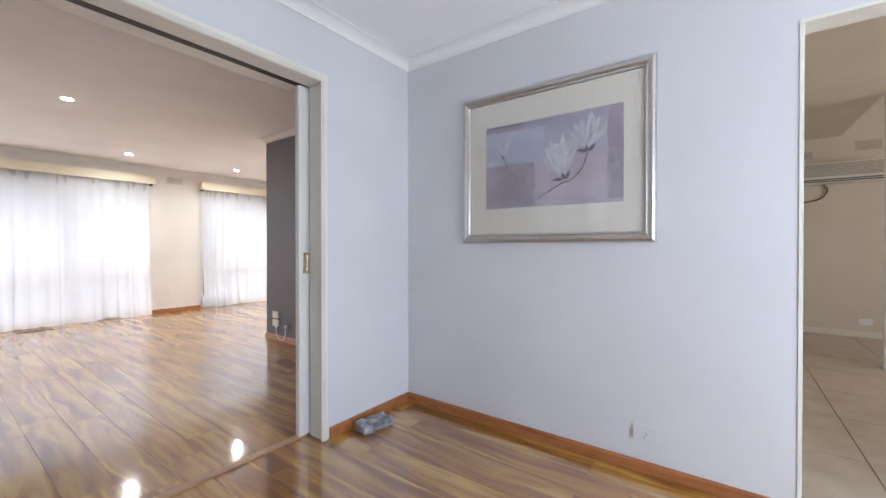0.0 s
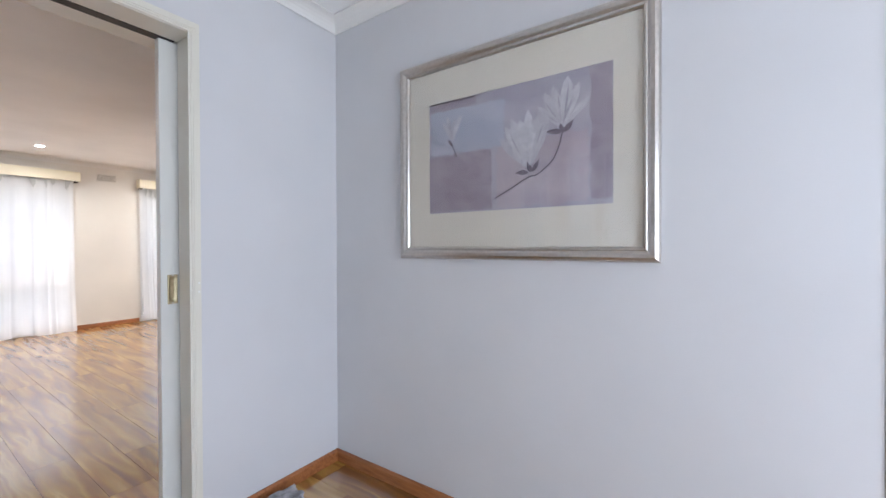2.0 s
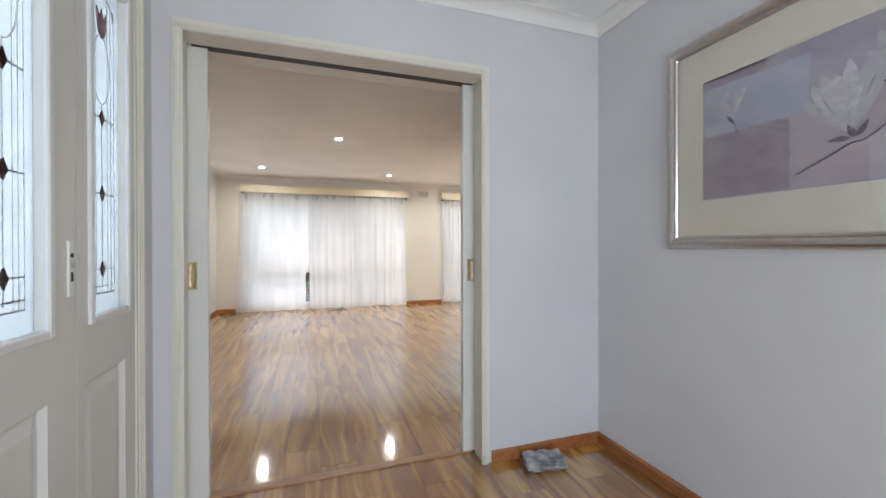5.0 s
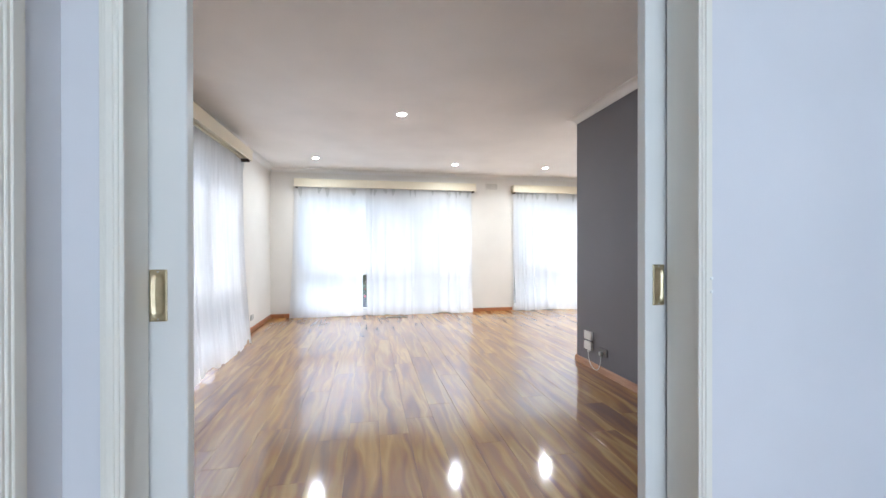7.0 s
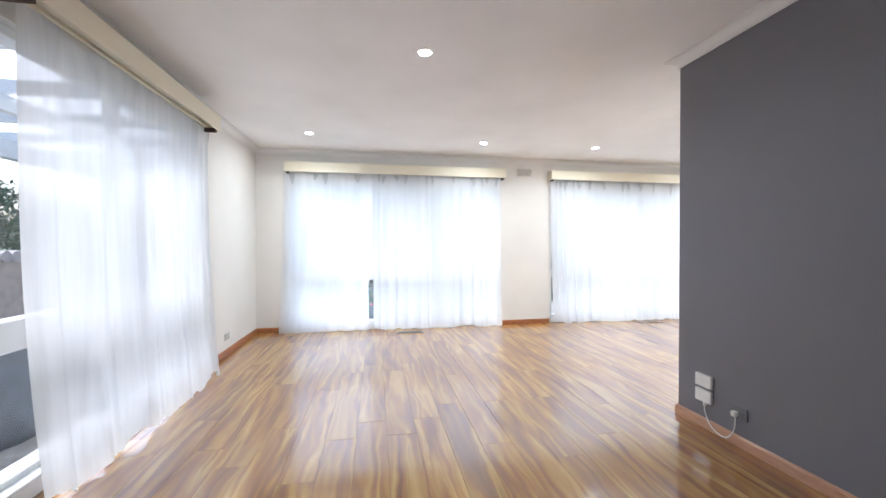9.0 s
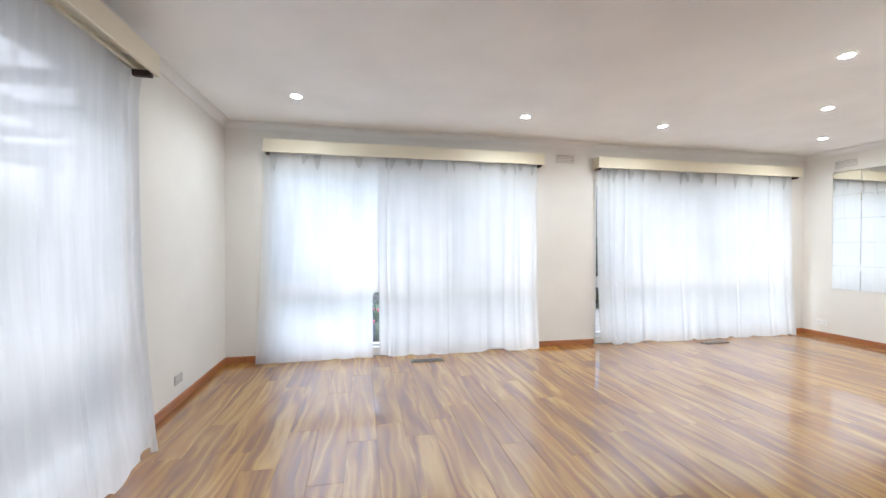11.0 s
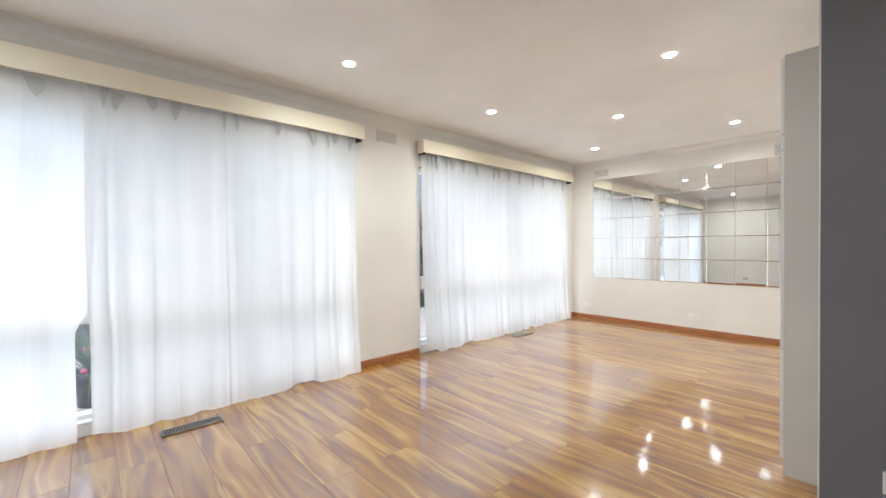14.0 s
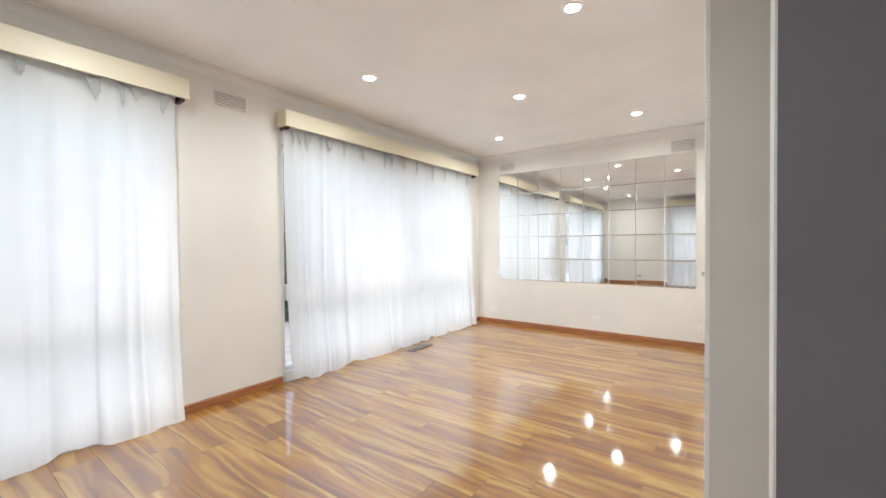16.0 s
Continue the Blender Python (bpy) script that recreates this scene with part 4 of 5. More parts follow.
def wash(name, a, b, scale=7.0):
    """A brushed wash of colour on the print."""
    m, nt, bs = nodes_of(name)
    geo = nt.nodes.new("ShaderNodeNewGeometry")
    mp = nt.nodes.new("ShaderNodeMapping")
    mp.inputs["Scale"].default_value = (1.0, 1.0, 1.8)
    nt.links.new(geo.outputs["Position"], mp.inputs["Vector"])
    n1 = add(nt, "ShaderNodeTexNoise", Scale=scale, Detail=6.0, Roughness=0.65)
    nt.links.new(mp.outputs[0], n1.inputs["Vector"])
    nt.links.new(ramp(nt, n1.outputs[0], [(0.35, a), (0.68, b)]), bs.inputs["Base Color"])
    bs.inputs["Roughness"].default_value = 0.8
    return m


def sheet(name, x0, x1, z0, z1, depth, mat, rag=0.0, seed=1, label=""):
    """A patch of the print with brushed edges."""
    r = random.Random(seed)
    n = 18
    pts = [(x0 + (x1 - x0) * k / n, z0) for k in range(n)] + [(x1, z0 + (z1 - z0) * k / n) for k in range(n)] + [(x1 - (x1 - x0) * k / n, z1) for k in range(n)] + [(x0, z1 - (z1 - z0) * k / n) for k in range(n)]
    bm = bmesh.new()
    vs = [bm.verts.new((min(max(x + r.uniform(-rag, rag), ax0), ax1), yb - depth, min(max(z + r.uniform(-rag, rag), az0), az1))) for x, z in pts]
    bm.faces.new(vs)
    return part(name, bm, mat, pic, label)


P_BG = wash("print lavender wash", (0.36, 0.34, 0.42), (0.50, 0.47, 0.53), 5)
P_BLUE = wash("print blue grey wash", (0.40, 0.42, 0.52), (0.50, 0.51, 0.59), 6)
P_PLUM = wash("print plum wash", (0.29, 0.245, 0.30), (0.42, 0.375, 0.425), 9)
P_ROSE = wash("print rose wash", (0.40, 0.34, 0.40), (0.52, 0.46, 0.50), 5)
P_PALE = wash("print pale petal", (0.50, 0.49, 0.54), (0.66, 0.65, 0.68), 24)
P_MID = wash("print middle petal", (0.46, 0.45, 0.505), (0.58, 0.57, 0.61), 26)
P_SHADE = wash("print petal shade", (0.35, 0.33, 0.40), (0.46, 0.44, 0.50), 22)
P_STEM = wash("print stem", (0.11, 0.09, 0.12), (0.22, 0.18, 0.22), 30)
sheet("print_sheet", ax0 - 0.004, ax1 + 0.004, az0 - 0.004, az1 + 0.004, 0.0014, P_BG, 0, 1, "lavender grey printed ground")
sheet("print_patch", -0.53, -0.17, 1.585, 1.775, 0.0018, P_BLUE, 0.006, 2)
sheet("print_patch", -0.20, 0.16, 1.335, 1.60, 0.0017, P_ROSE, 0.008, 3)
sheet("print_patch", ax0, -0.225, az0 + 0.008, 1.578, 0.0020, P_PLUM, 0.004, 4, "plum coloured square")
sheet("print_patch", 0.168, ax1, 1.345, az1, 0.0020, P_PLUM, 0.005, 5, "plum coloured column")
sheet("print_patch", ax0, -0.30, 1.778, az1, 0.0018, P_PLUM, 0.008, 6)


def blade(name, x, z, length, width, angle, mat, depth, curl=0.15, soft=0.8):
    """One petal or leaf of the printed spray."""
    bm = bmesh.new()
    n, left, right = 9, [], []
    ca, sa = math.cos(radians(angle)), math.sin(radians(angle))
    for k in range(n + 1):
        t = k / n
        w = width * (math.sin(math.pi * min(0.999, t ** soft)) ** 0.6 if soft > 1 else math.sin(math.pi * t ** 0.8) * (1 - 0.25 * t))
        bx, bz = t * length, curl * length * t * t
        for s, row in ((1, left), (-1, right)):
            px, pz = bx, bz + s * w / 2
            row.append(bm.verts.new((x + px * ca - pz * sa, yb - depth - 0.0001 * k, z + px * sa + pz * ca)))
    for k in range(n):
        bm.faces.new((left[k], left[k + 1], right[k + 1], right[k]))
    return part(name, bm, mat, pic)


def bloom(x, z, tips, fat, seed):
    """A printed flower: broad pale petals from its base to each tip, brushed with streaks."""
    r = random.Random(seed)
    d = 0.0024
    for k, (tx, tz) in enumerate(tips):
        long, turn = math.hypot(tx - x, tz - z), math.degrees(math.atan2(tz - z, tx - x))
        blade("petal", x, z + 0.012, long, long * fat * r.uniform(0.85, 1.15), turn, (P_MID, P_PALE)[k % 2], d, r.uniform(-0.06, 0.06), 1.5)
        d += 0.00012
        for _ in range(3):
            blade("petal_streak", x + r.uniform(-0.004, 0.004), z + 0.02, long * r.uniform(0.55, 0.95), long * 0.045, turn + r.uniform(-9, 9), (P_SHADE, P_PALE, P_MID)[r.randrange(3)], d, r.uniform(-0.08, 0.08), 1.3)
            d += 0.00012


def spray(*pts):
    return curve_through([(x, yb - 0.003, z) for x, z in pts])


part("stem", tube(spray((-0.207, 1.374), (-0.13, 1.412), (-0.062, 1.447), (-0.03, 1.452), (0.029, 1.498), (0.055, 1.55), (0.068, 1.60)), 0.0026, 6), P_STEM, pic)
bloom(-0.062, 1.465, [(-0.185, 1.60), (-0.165, 1.645), (0.015, 1.66), (-0.125, 1.675), (-0.005, 1.69), (-0.09, 1.665), (-0.03, 1.67), (-0.06, 1.695)], 0.20, 11)
bloom(0.068, 1.600, [(-0.025, 1.70), (0.165, 1.70), (0.0, 1.745), (0.135, 1.755), (0.035, 1.765), (0.05, 1.74), (0.085, 1.75), (0.098, 1.785)], 0.20, 12)
bloom(-0.415, 1.625, [(-0.465, 1.72), (-0.37, 1.735), (-0.44, 1.74), (-0.405, 1.72)], 0.16, 13)
for x, z, l, w, a in ((-0.062, 1.462, 0.06, 0.020, 168), (-0.055, 1.462, 0.045, 0.022, 100), (-0.05, 1.465, 0.055, 0.020, 48), (0.066, 1.598, 0.06, 0.024, 162), (0.068, 1.598, 0.035, 0.018, 95), (0.072, 1.598, 0.055, 0.024, 38), (-0.415, 1.615, 0.04, 0.014, 115)):
    blade("leaf", x, z, l, w, a, P_STEM, 0.0054)
part("stem", tube(spray((-0.415, 1.625), (-0.408, 1.60), (-0.394, 1.565)), 0.0016, 5), P_STEM, pic)

# ---- plastic wrapped packet on the hall floor ----
M_PLASTIC = plain("crinkled grey plastic wrap", (0.30, 0.30, 0.32), 0.25, 0.0, 18, 0.5, 0.5)
bm = bmesh.new()
bmesh.ops.create_cube(bm, size=1)
bmesh.ops.subdivide_edges(bm, edges=bm.edges[:], cuts=7, use_grid_fill=True)
for v in bm.verts:
    x, y, z = v.co
    n = noise.noise((x * 4, y * 5, z * 4)) * 0.12 + noise.noise((x * 11, y * 11, z * 9)) * 0.07
    k = 1 - 0.16 * max(0, abs(x) * 2 - 0.7) - 0.1 * max(0, abs(y) * 2 - 0.8)
    v.co = Vector((x * 0.11 * (1 + n * 1.1), y * 0.205 * (1 + n * 0.8), max(0.002, (z + 0.5) * 0.047 * k * (1 + 2.2 * n * (z + 0.5)))))
packet = empty("plastic_packet", "crumpled grey plastic wrapped packet on the wooden floor", "packet", at=(-1.075, 1.69, 0.001))
packet.rotation_euler = (0, 0, radians(-10))
part("wrap", bm, M_PLASTIC, packet, smooth=False)
bm = bmesh.new()
for k in range(13):
    y = -0.08 + 0.16 * k / 12
    bm.verts.new((0.046 + 0.005 * math.sin(k * 1.1), y, 0.010))
    bm.verts.new((0.068 + 0.006 * math.sin(k * 0.9), y + 0.004, 0.003 + 0.004 * math.sin(k * 0.8) ** 2))
bm.verts.ensure_lookup_table()
for k in range(12):
    bm.faces.new((bm.verts[2 * k], bm.verts[2 * k + 2], bm.verts[2 * k + 3], bm.verts[2 * k + 1]))
part("sealed_edge", bm, M_PLASTIC, packet)

# ---- dining room beyond the hall doorway ----
structure("wall_dining_far", panel("y", 6.80, 6.95, 0.3, 4.2, -0.1, 4.3), M_CREAM, "cream far wall of the tiled room")
structure("wall_dining_west", panel("x", 0.45, 0.3, YP + 0.12, 6.8, -0.1, 4.3), M_CREAM, "cream side wall of the tiled room")
# opening in this unseen wall is assumed, made for the lamp behind it
structure("wall_dining_east", panel("x", 4.2, 4.35, YP + 0.12, 6.95, -0.1, 4.3, [(3.0, 5.4, 0.9, 2.1)]), M_CREAM, "cream side wall with an added light opening, tiled room")
structure("wall_dining_near", panel("y", YP + 0.12, YP + 0.2, 0.3, 4.2, 2.1, 4.3), M_CREAM, "cream wall above the doorway")
structure("wall_dining_near_side", panel("y", YP + 0.121, YP + 0.2, 1.76, 4.2, -0.1, 2.1), M_CREAM, "cream wall beside the doorway")
bm = bmesh.new()
prof = [(0.3, 2.46), (1.78, 2.46), (2.9, 4.0), (4.3, 4.0), (4.3, 4.1), (2.85, 4.1), (1.73, 2.56), (0.3, 2.56)]
a = [bm.verts.new((x, YP + 0.12, z)) for x, z in prof]
b = [bm.verts.new((x, 6.95, z)) for x, z in prof]
for k in range(len(prof)):
    j = (k + 1) % len(prof)
    bm.faces.new((a[k], a[j], b[j], b[k]))
bm.faces.new(a)
bm.faces.new(b)
structure("ceiling_dining", bm, M_CREAM, "cream ceiling that rakes up over the tiled room", "ceiling")
structure("baseboard_dining", box(0.45, 4.2, 6.785, 6.8, 0.001, 0.07, 0.003), M_TRIM, "cream painted baseboard", "baseboard")
structure("wall_nib", box(1.785, 2.5, 5.13, 5.17, 0.0, 2.46, 0.004), M_FRAME_W, "white boxed column in the tiled room", "column")

ac = empty("air_conditioner", "long cream wall air conditioner with a grille", "air conditioner", at=(0, 0, 0))
part("case", box(1.15, 2.15, 6.62, 6.799, 1.87, 2.12, 0.012, seg=2), M_TRIM, ac)
for k in range(9):
    part("grille_bar", box(1.18, 2.12, 6.612, 6.622, 1.965 + k * 0.015, 1.971 + k * 0.015, 0.001), M_TRIM, ac)
part("grille_backing", box(1.17, 2.13, 6.6165, 6.6195, 1.955, 2.10), M_SLOT, ac)
part("outlet_slot", box(1.17, 2.13, 6.615, 6.625, 1.885, 1.92), M_DARKHOLE, ac)
part("vane", box(1.18, 2.12, 6.606, 6.618, 1.898, 1.906, 0.001), M_TRIM, ac)
part("pipe", tube(curve_through([(1.62, 6.78, 1.87), (1.66, 6.775, 1.80), (1.60, 6.775, 1.70), (1.45, 6.78, 1.66), (1.38, 6.785, 1.665)]), 0.008, 8), plain("brown pipe", (0.12, 0.07, 0.05), 0.6), ac)
louvre("cream wall vent high on the far wall", 0.22, 0.13, 5, pose(2.02, 6.8, 2.32), M_CREAM, M_SLOT)
louvre("cream wall vent high on the far wall", 0.22, 0.11, 5, pose(1.42, 6.8, 2.26), M_CREAM, M_SLOT)
socket(pose(2.0, 6.8, 0.19))
dt = structure("floor_dining", box(0.3, 4.2, YP + 0.001, 6.9, -0.1, -0.003), M_GROUT, "brown grouted bed of the tiled floor", "floor")
tile_meshes = {}


def slab(name, w, d, h, mat, bev):
    """A flat piece with a bevelled top, base at 0."""
    key = (name, round(w, 3), round(d, 3))
    if key not in tile_meshes:
        bm = bmesh.new()
        rows = []
        for ins, z in ((0, -h), (0, -bev), (bev, 0)):
            rows.append([bm.verts.new((sx * (w / 2 - ins), sy * (d / 2 - ins), z)) for sx, sy in ((-1, -1), (1, -1), (1, 1), (-1, 1))])
        for r0, r1 in zip(rows, rows[1:]):
            for k in range(4):
                bm.faces.new((r0[k], r0[(k + 1) % 4], r1[(k + 1) % 4], r1[k]))
        bm.faces.new(rows[-1])
        tile_meshes[key] = finish(name, bm, mat)
    return tile_meshes[key]


for i in range(-2, 5):
    for j in range(0, 8):
        x0, y0 = 1.24 + i * 0.64, 2.285 + j * 0.64 - 0.03
        if x0 + 0.64 < 0.46 or x0 > 4.1:
            continue
        ob = new("tile", slab("tile", 0.635, 0.635, 0.008, M_TILE, 0.0015))
        ob.parent = dt
        ob.location = (x0 + 0.32, y0 + 0.32, 0.002)

# ---- outside ----
M_GRASS = plain("short grass", (0.06, 0.09, 0.03), 0.9, 0, 12, 0.4, 0.4)
M_PAVE = plain("pale concrete paving", (0.36, 0.35, 0.33), 0.85, 0, 8, 0.2, 0.2)
M_LEAF = plain("hedge leaf", (0.05, 0.10, 0.035), 0.5, 0, 6, 0.5)
M_LEAF2 = plain("light shrub leaf", (0.09, 0.14, 0.05), 0.5, 0, 6, 0.4)
M_BARK = plain("bark", (0.09, 0.065, 0.045), 0.9, 0, 20, 0.3, 0.5)
M_BRICK = plain("pale brick garden wall", (0.42, 0.36, 0.31), 0.85, 0, 9, 0.2, 0.3)
M_TERRA = plain("weathered roof tile", (0.40, 0.37, 0.35), 0.7, 0, 12, 0.2)
M_TARP = plain("blue grey tarpaulin", (0.10, 0.12, 0.15), 0.45, 0, 10, 0.3, 0.4)
M_FENCE = plain("grey weathered paling", (0.30, 0.27, 0.23), 0.8, 0, 14, 0.25, 0.3)
structure("ground", box(-260, 260, -260, 260, -0.5, -0.12), M_GRASS, "mown green lawn reaching into the distance", "ground")
structure("pavement", box(-9.6, -7.13, -1.234, 8.0, -0.119, -0.08, 0.004), M_PAVE, "pale concrete garden path", "pavement")
structure("pavement", box(-9.6, 3.0, -4.2, -1.235, -0.119, -0.08, 0.004), M_PAVE, "pale concrete carport paving", "pavement")


def foliage(name, label, category, spots, mat, count, leaf, seed):
    """Leaves scattered through several lobes, with gaps, on short branches. spots: (x, y, z, rx, ry, rz)."""
    r = random.Random(seed)
    ob = empty(name, label, category)
    verts, faces = [], []
    for _ in range(count):
        sx, sy, sz, a, b, c = spots[r.randrange(len(spots))]
        while True:
            p = Vector((r.uniform(-1, 1), r.uniform(-1, 1), r.uniform(-1, 1)))
            if 0.35 < p.length < 1.0 and noise.noise(p * 3 + Vector((sx, sy, sz))) > -0.18:
                break
        q = Vector((sx + p.x * a, sy + p.y * b, sz + p.z * c))
        u = Vector((r.gauss(0, 1), r.gauss(0, 1), r.gauss(0, 1))).normalized()
        w = u.cross(Vector((r.gauss(0, 1), r.gauss(0, 1), r.gauss(0, 1)))).normalized()
        ln, wd = leaf * r.uniform(0.6, 1.3), leaf * r.uniform(0.25, 0.45)
        base = len(verts)
        verts += [tuple(q), tuple(q + u * ln * 0.5 + w * wd), tuple(q + u * ln), tuple(q + u * ln * 0.5 - w * wd)]
        faces.append((base, base + 1, base + 2, base + 3))
    me = bpy.data.meshes.new("crown")
    me.from_pydata(verts, [], faces)
    me.materials.append(mat)
    cr = new("crown", me)
    cr.parent = ob
    tr = bmesh.new()
    for sx, sy, sz, a, b, c in spots:
        join(tr, tube(curve_through([(sx + 0.1, sy, -0.12), (sx + 0.03, sy + 0.05, sz * 0.5), (sx, sy, sz)]), 0.03, 6))
    part("trunk", tr, M_BARK, ob)
    return ob


foliage("shrub", "dense green shrub behind the garden wall", "shrub", [(-8.6, -6.3, 1.5, 0.9, 0.7, 0.75), (-10.0, -6.6, 1.6, 0.9, 0.7, 0.85), (-11.4, -6.4, 1.35, 0.9, 0.7, 0.8)], M_LEAF, 6500, 0.09, 31)
foliage("shrub", "loose green garden shrub outside the window", "shrub", [(-10.3, -0.3, 0.55, 0.5, 0.8, 0.6), (-10.5, 1.2, 0.5, 0.5, 0.7, 0.5), (-10.4, 2.6, 0.6, 0.5, 0.8, 0.7)], M_LEAF2, 4200, 0.09, 32)
foliage("shrub", "loose green garden shrub outside the window", "shrub", [(-10.4, 4.0, 0.6, 0.5, 0.8, 0.6), (-10.5, 5.4, 0.7, 0.5, 0.7, 0.7)], M_LEAF, 3600, 0.09, 33)
foliage("tree", "leafy garden tree beyond the fence", "tree", [(-14.5, 0.6, 2.4, 1.5, 1.6, 0.9), (-14.8, 2.4, 2.6, 1.4, 1.5, 1.0)], M_LEAF, 6000, 0.16, 34)

fence = empty("fence", "grey weathered paling fence along the garden", "fence")
for k in range(95):
    y = -4.0 + k * 0.15
    part("paling", box(-11.52, -11.5, y, y + 0.14, -0.13, 1.55 + 0.01 * (k % 3)), M_FENCE, fence)
part("rail", box(-11.499, -11.45, -4, 10.2, 0.3, 0.38), M_FENCE, fence)
part("rail", box(-11.499, -11.45, -4, 10.2, 1.2, 1.28), M_FENCE, fence)

gw = empty("garden_wall", "low pale brick wall with scalloped tile coping", "garden wall")
part("wall", box(-14.2, -2.0, -4.45, -4.25, -0.12, 0.98, 0.004), M_BRICK, gw)
cop = bmesh.new()
for k in range(80):
    c = tube([(-14.1 + k * 0.15, -4.58, 1.0), (-14.1 + k * 0.15, -4.12, 1.0)], 0.075, 10)
    join(cop, c)
part("coping", cop, M_TERRA, gw, "scalloped grey roof tile coping")

carport = empty("carport", "white timber carport frame outside the window", "carport")
for x in (-9.0, -6.2, -2.2):
    part("post", box(x - 0.05, x + 0.05, -3.95, -3.85, -0.12, 2.2, 0.006), M_FRAME_W, carport)
part("beam", box(-9.2, -1.5, -3.97, -3.83, 2.2, 2.42, 0.006), M_FRAME_W, carport)
for k in range(9):
    x = -9.0 + k * 0.9
    part("rafter", box(x - 0.03, x + 0.03, -4.4, -1.24, 2.43, 2.55, 0.004), M_FRAME_W, carport)
part("side_beam", box(-9.2, -1.5, -2.62, -2.54, 2.28, 2.42, 0.005), M_FRAME_W, carport)

tarp = empty("covered_barbecue", "dark blue grey cover draped over a garden barbecue", "barbecue cover", at=(-4.55, -1.95, -0.08))
bm = bmesh.new()
bmesh.ops.create_cube(bm, size=1)
bmesh.ops.subdivide_edges(bm, edges=bm.edges[:], cuts=9, use_grid_fill=True)
for v in bm.verts:
    x, y, z = v.co
    a = math.atan2(y, x)
    fl = 1 + 0.10 * (0.5 - z) * math.sin(a * 11) + 0.12 * noise.noise((x * 5, y * 5, z * 4)) + 0.12 * (0.5 - z)
    v.co = Vector((x * 1.05 * fl, y * 0.55 * fl, (z + 0.5) * 0.66 * (1 - 0.1 * (abs(x) + abs(y)))))
part("cover", bm, M_TARP, tarp, smooth=True)

# planter and potted plant outside the parted curtain
M_TEAL = plain("teal glazed earthenware", (0.05, 0.30, 0.25), 0.3, 0, 20, 0.1)
tub = empty("planter", "small round teal glazed planter on the path", "planter", at=(-8.05, 0.33, -0.08))
bm = bmesh.new()
prof = [(0.085, 0.0), (0.12, 0.07), (0.135, 0.15), (0.125, 0.205), (0.132, 0.225), (0.118, 0.225), (0.11, 0.17)]
rr = [[bm.verts.new((r0 * math.cos(a), r0 * math.sin(a), z)) for r0, z in prof] for a in (2 * math.pi * k / 24 for k in range(24))]
for k in range(24):
    for j in range(len(prof) - 1):
        bm.faces.new((rr[k][j], rr[k][j + 1], rr[(k + 1) % 24][j + 1], rr[(k + 1) % 24][j]))
bm.faces.new([q[0] for q in rr])
part("bowl", bm, M_TEAL, tub, smooth=True)
part("soil", disc(0.111, 0.02, 20, m=pose(0, 0, 0.175)), M_BARK, tub, "dark potting soil")

pot = empty("potted_plant", "strappy green plant in a dark pot, pink flowers", "potted plant", at=(-7.78, 0.52, -0.08))
prof = [(0.10, 0.0), (0.14, 0.22), (0.155, 0.24), (0.155, 0.27), (0.135, 0.27), (0.13, 0.2)]
bm = bmesh.new()
rr = [[bm.verts.new((r0 * math.cos(a), r0 * math.sin(a), z)) for r0, z in prof] for a in (2 * math.pi * k / 20 for k in range(20))]
for k in range(20):
    for j in range(len(prof) - 1):
        bm.faces.new((rr[k][j], rr[k][j + 1], rr[(k + 1) % 20][j + 1], rr[(k + 1) % 20][j]))
bm.faces.new([q[0] for q in rr])
bm.faces.new([q[-1] for q in rr])
part("pot", bm, M_TARP, pot, "dark glazed pot")
r = random.Random(9)
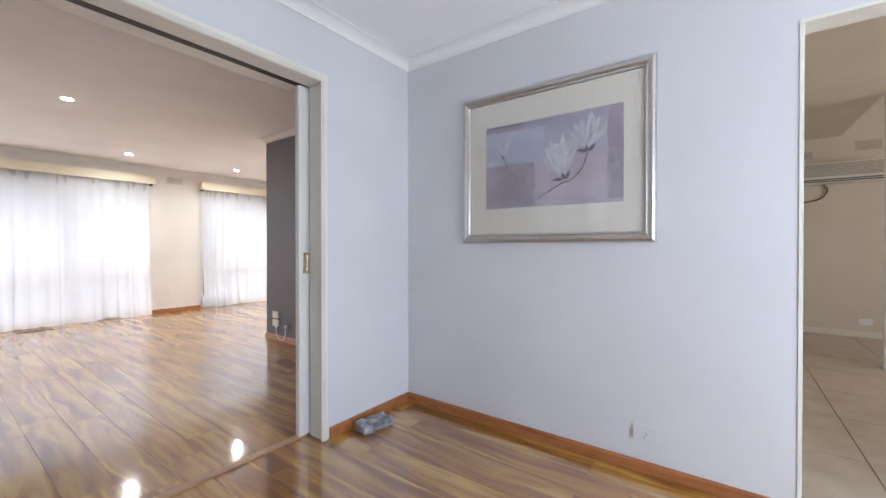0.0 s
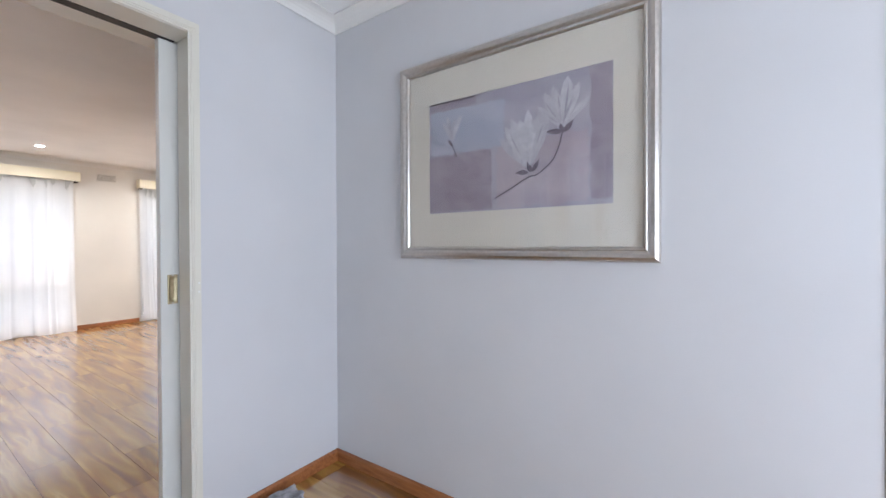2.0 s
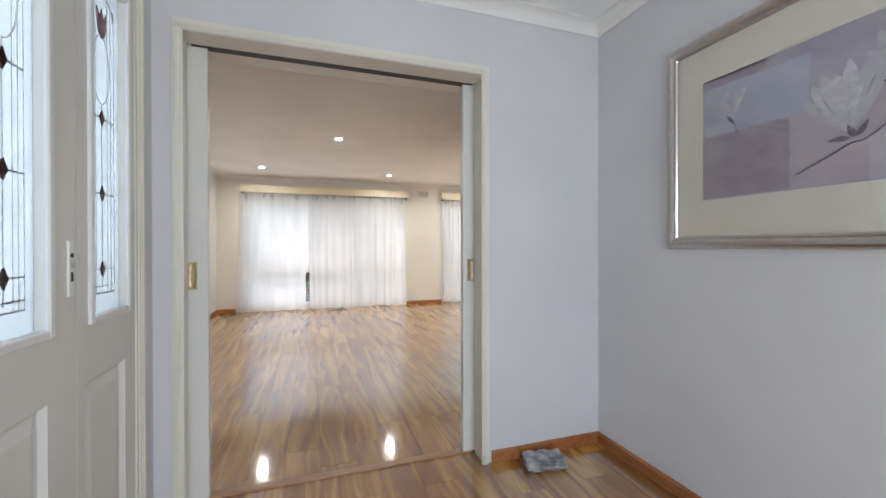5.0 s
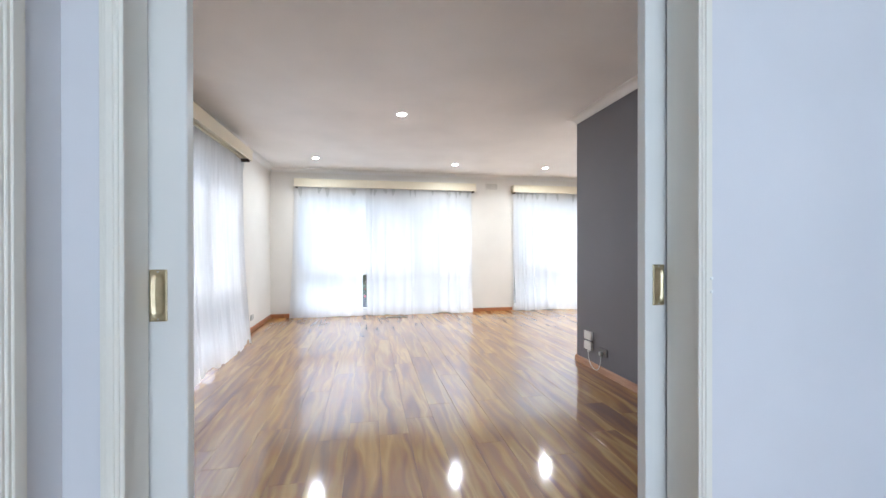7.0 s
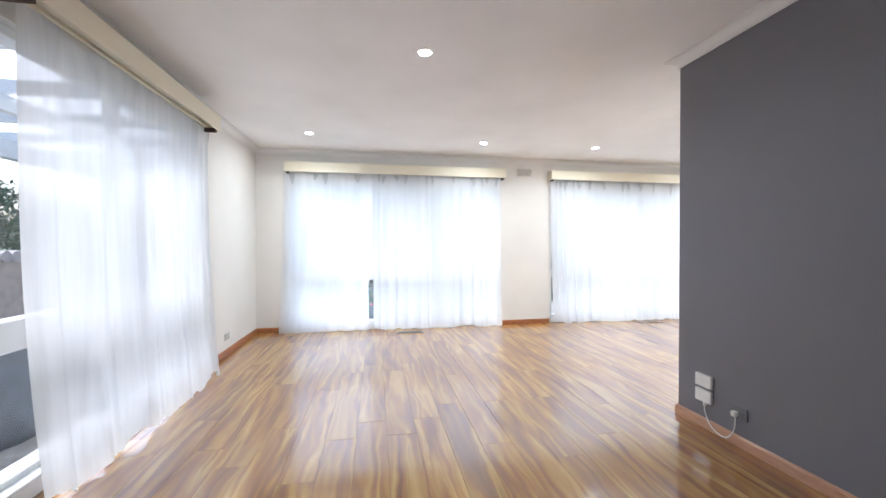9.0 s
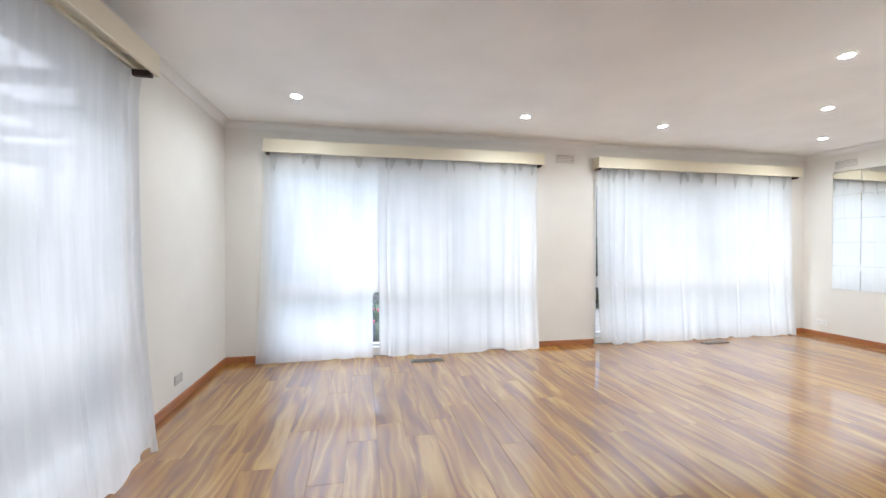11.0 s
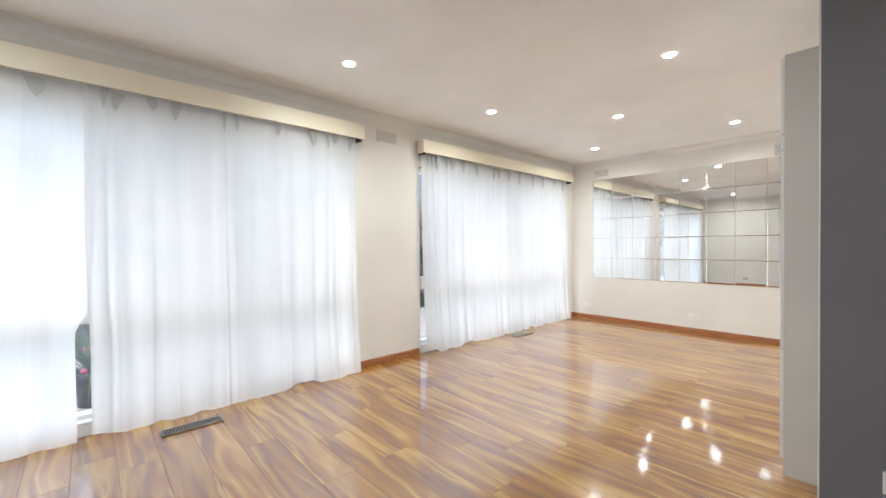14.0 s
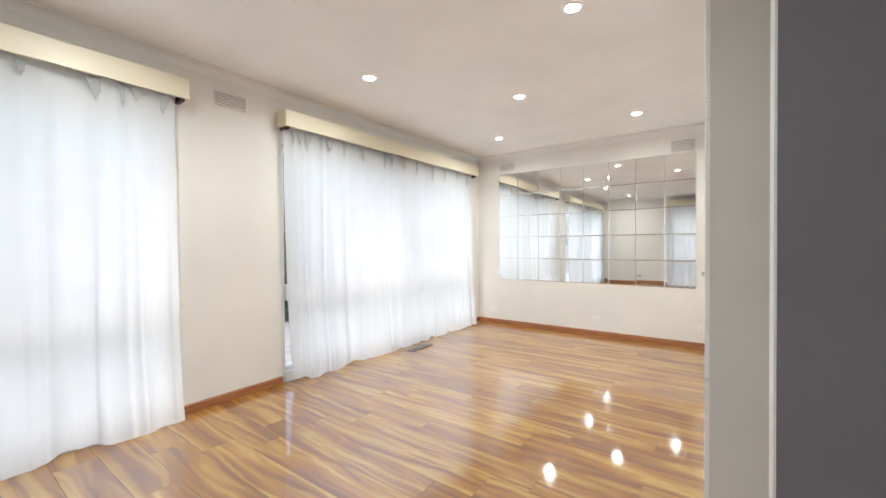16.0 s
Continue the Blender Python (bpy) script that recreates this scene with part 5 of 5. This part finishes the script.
for k in range(34):
    a, ln, up = r.uniform(0, 6.28), r.uniform(0.35, 0.75), r.uniform(0.25, 0.8)
    bm = bmesh.new()
    ls = []
    for j in range(8):
        t = j / 7
        rad, z = 0.03 + ln * t * 0.7, 0.24 + up * t * 1.1 - 0.7 * ln * t * t
        w = 0.018 * (1 - t) + 0.001
        c = Vector((rad * math.cos(a), rad * math.sin(a), z))
        sd = Vector((-math.sin(a), math.cos(a), 0)) * w
        ls.append((bm.verts.new(c + sd), bm.verts.new(c - Vector((0, 0, w * 0.4))), bm.verts.new(c - sd)))
    for p, q in zip(ls, ls[1:]):
        bm.faces.new((p[0], p[1], q[1], q[0]))
        bm.faces.new((p[1], p[2], q[2], q[1]))
    part("strap_leaf", bm, M_LEAF2 if k % 2 else M_LEAF, pot)
M_FLOWER = plain("pink flower", (0.55, 0.08, 0.14), 0.6)
for k in range(10):
    bm = bmesh.new()
    bmesh.ops.create_icosphere(bm, subdivisions=1, radius=0.022)
    for v in bm.verts:
        v.co *= 1 + 0.3 * noise.noise(v.co * 60 + Vector((k, 0, 0)))
    bmesh.ops.translate(bm, vec=(r.uniform(-0.2, 0.2), r.uniform(-0.2, 0.2), r.uniform(0.28, 0.5)), verts=bm.verts)
    part("flower", bm, M_FLOWER, pot)

# ---- timber floor, board by board ----
floor = structure("floor", box(XW - 0.2, 2.6, YS - 0.2, YP + 0.1, -0.12, -0.004), M_SUB, "glossy reddish brown laminate timber floor", "floor")
structure("floor_base", box(XW - 0.2, -3.6, YP + 0.1, YN + 0.1, -0.12, -0.004), M_SUB, "base under the timber floor", "floor")
BW, BL = 0.178, 1.215
rnd = random.Random(12)


def lay(x0, x1, y0, y1):
    y = y0
    while y < y1 - 0.005:
        w = min(BW, y1 - y)
        x = x0 - rnd.choice((0.2, 0.4, 0.6, 0.8, 1.0))
        while x < x1 - 0.005:
            a, b = max(x, x0), min(x + BL, x1)
            if b - a > 0.01:
                ob = new("floor_board", slab("floor_board", b - a - 0.0009, w - 0.0011, 0.008, M_FLOOR, 0.0007))
                ob.parent = floor
                ob.location = ((a + b) / 2, y + w / 2, 0.0)
            x += BL
        y += w


lay(XW, -1.345, YS, YS + BW * 20)
lay(XW, -3.79, YS + BW * 20, YN)
lay(-1.315, 2.5, YE - 0.14, YP)
structure("trim_threshold", box(-1.352, -1.308, 0.0505, 1.3895, 0.0, 0.009, 0.003, seg=2), M_STRIP, "pale brown timber threshold strip", "threshold")
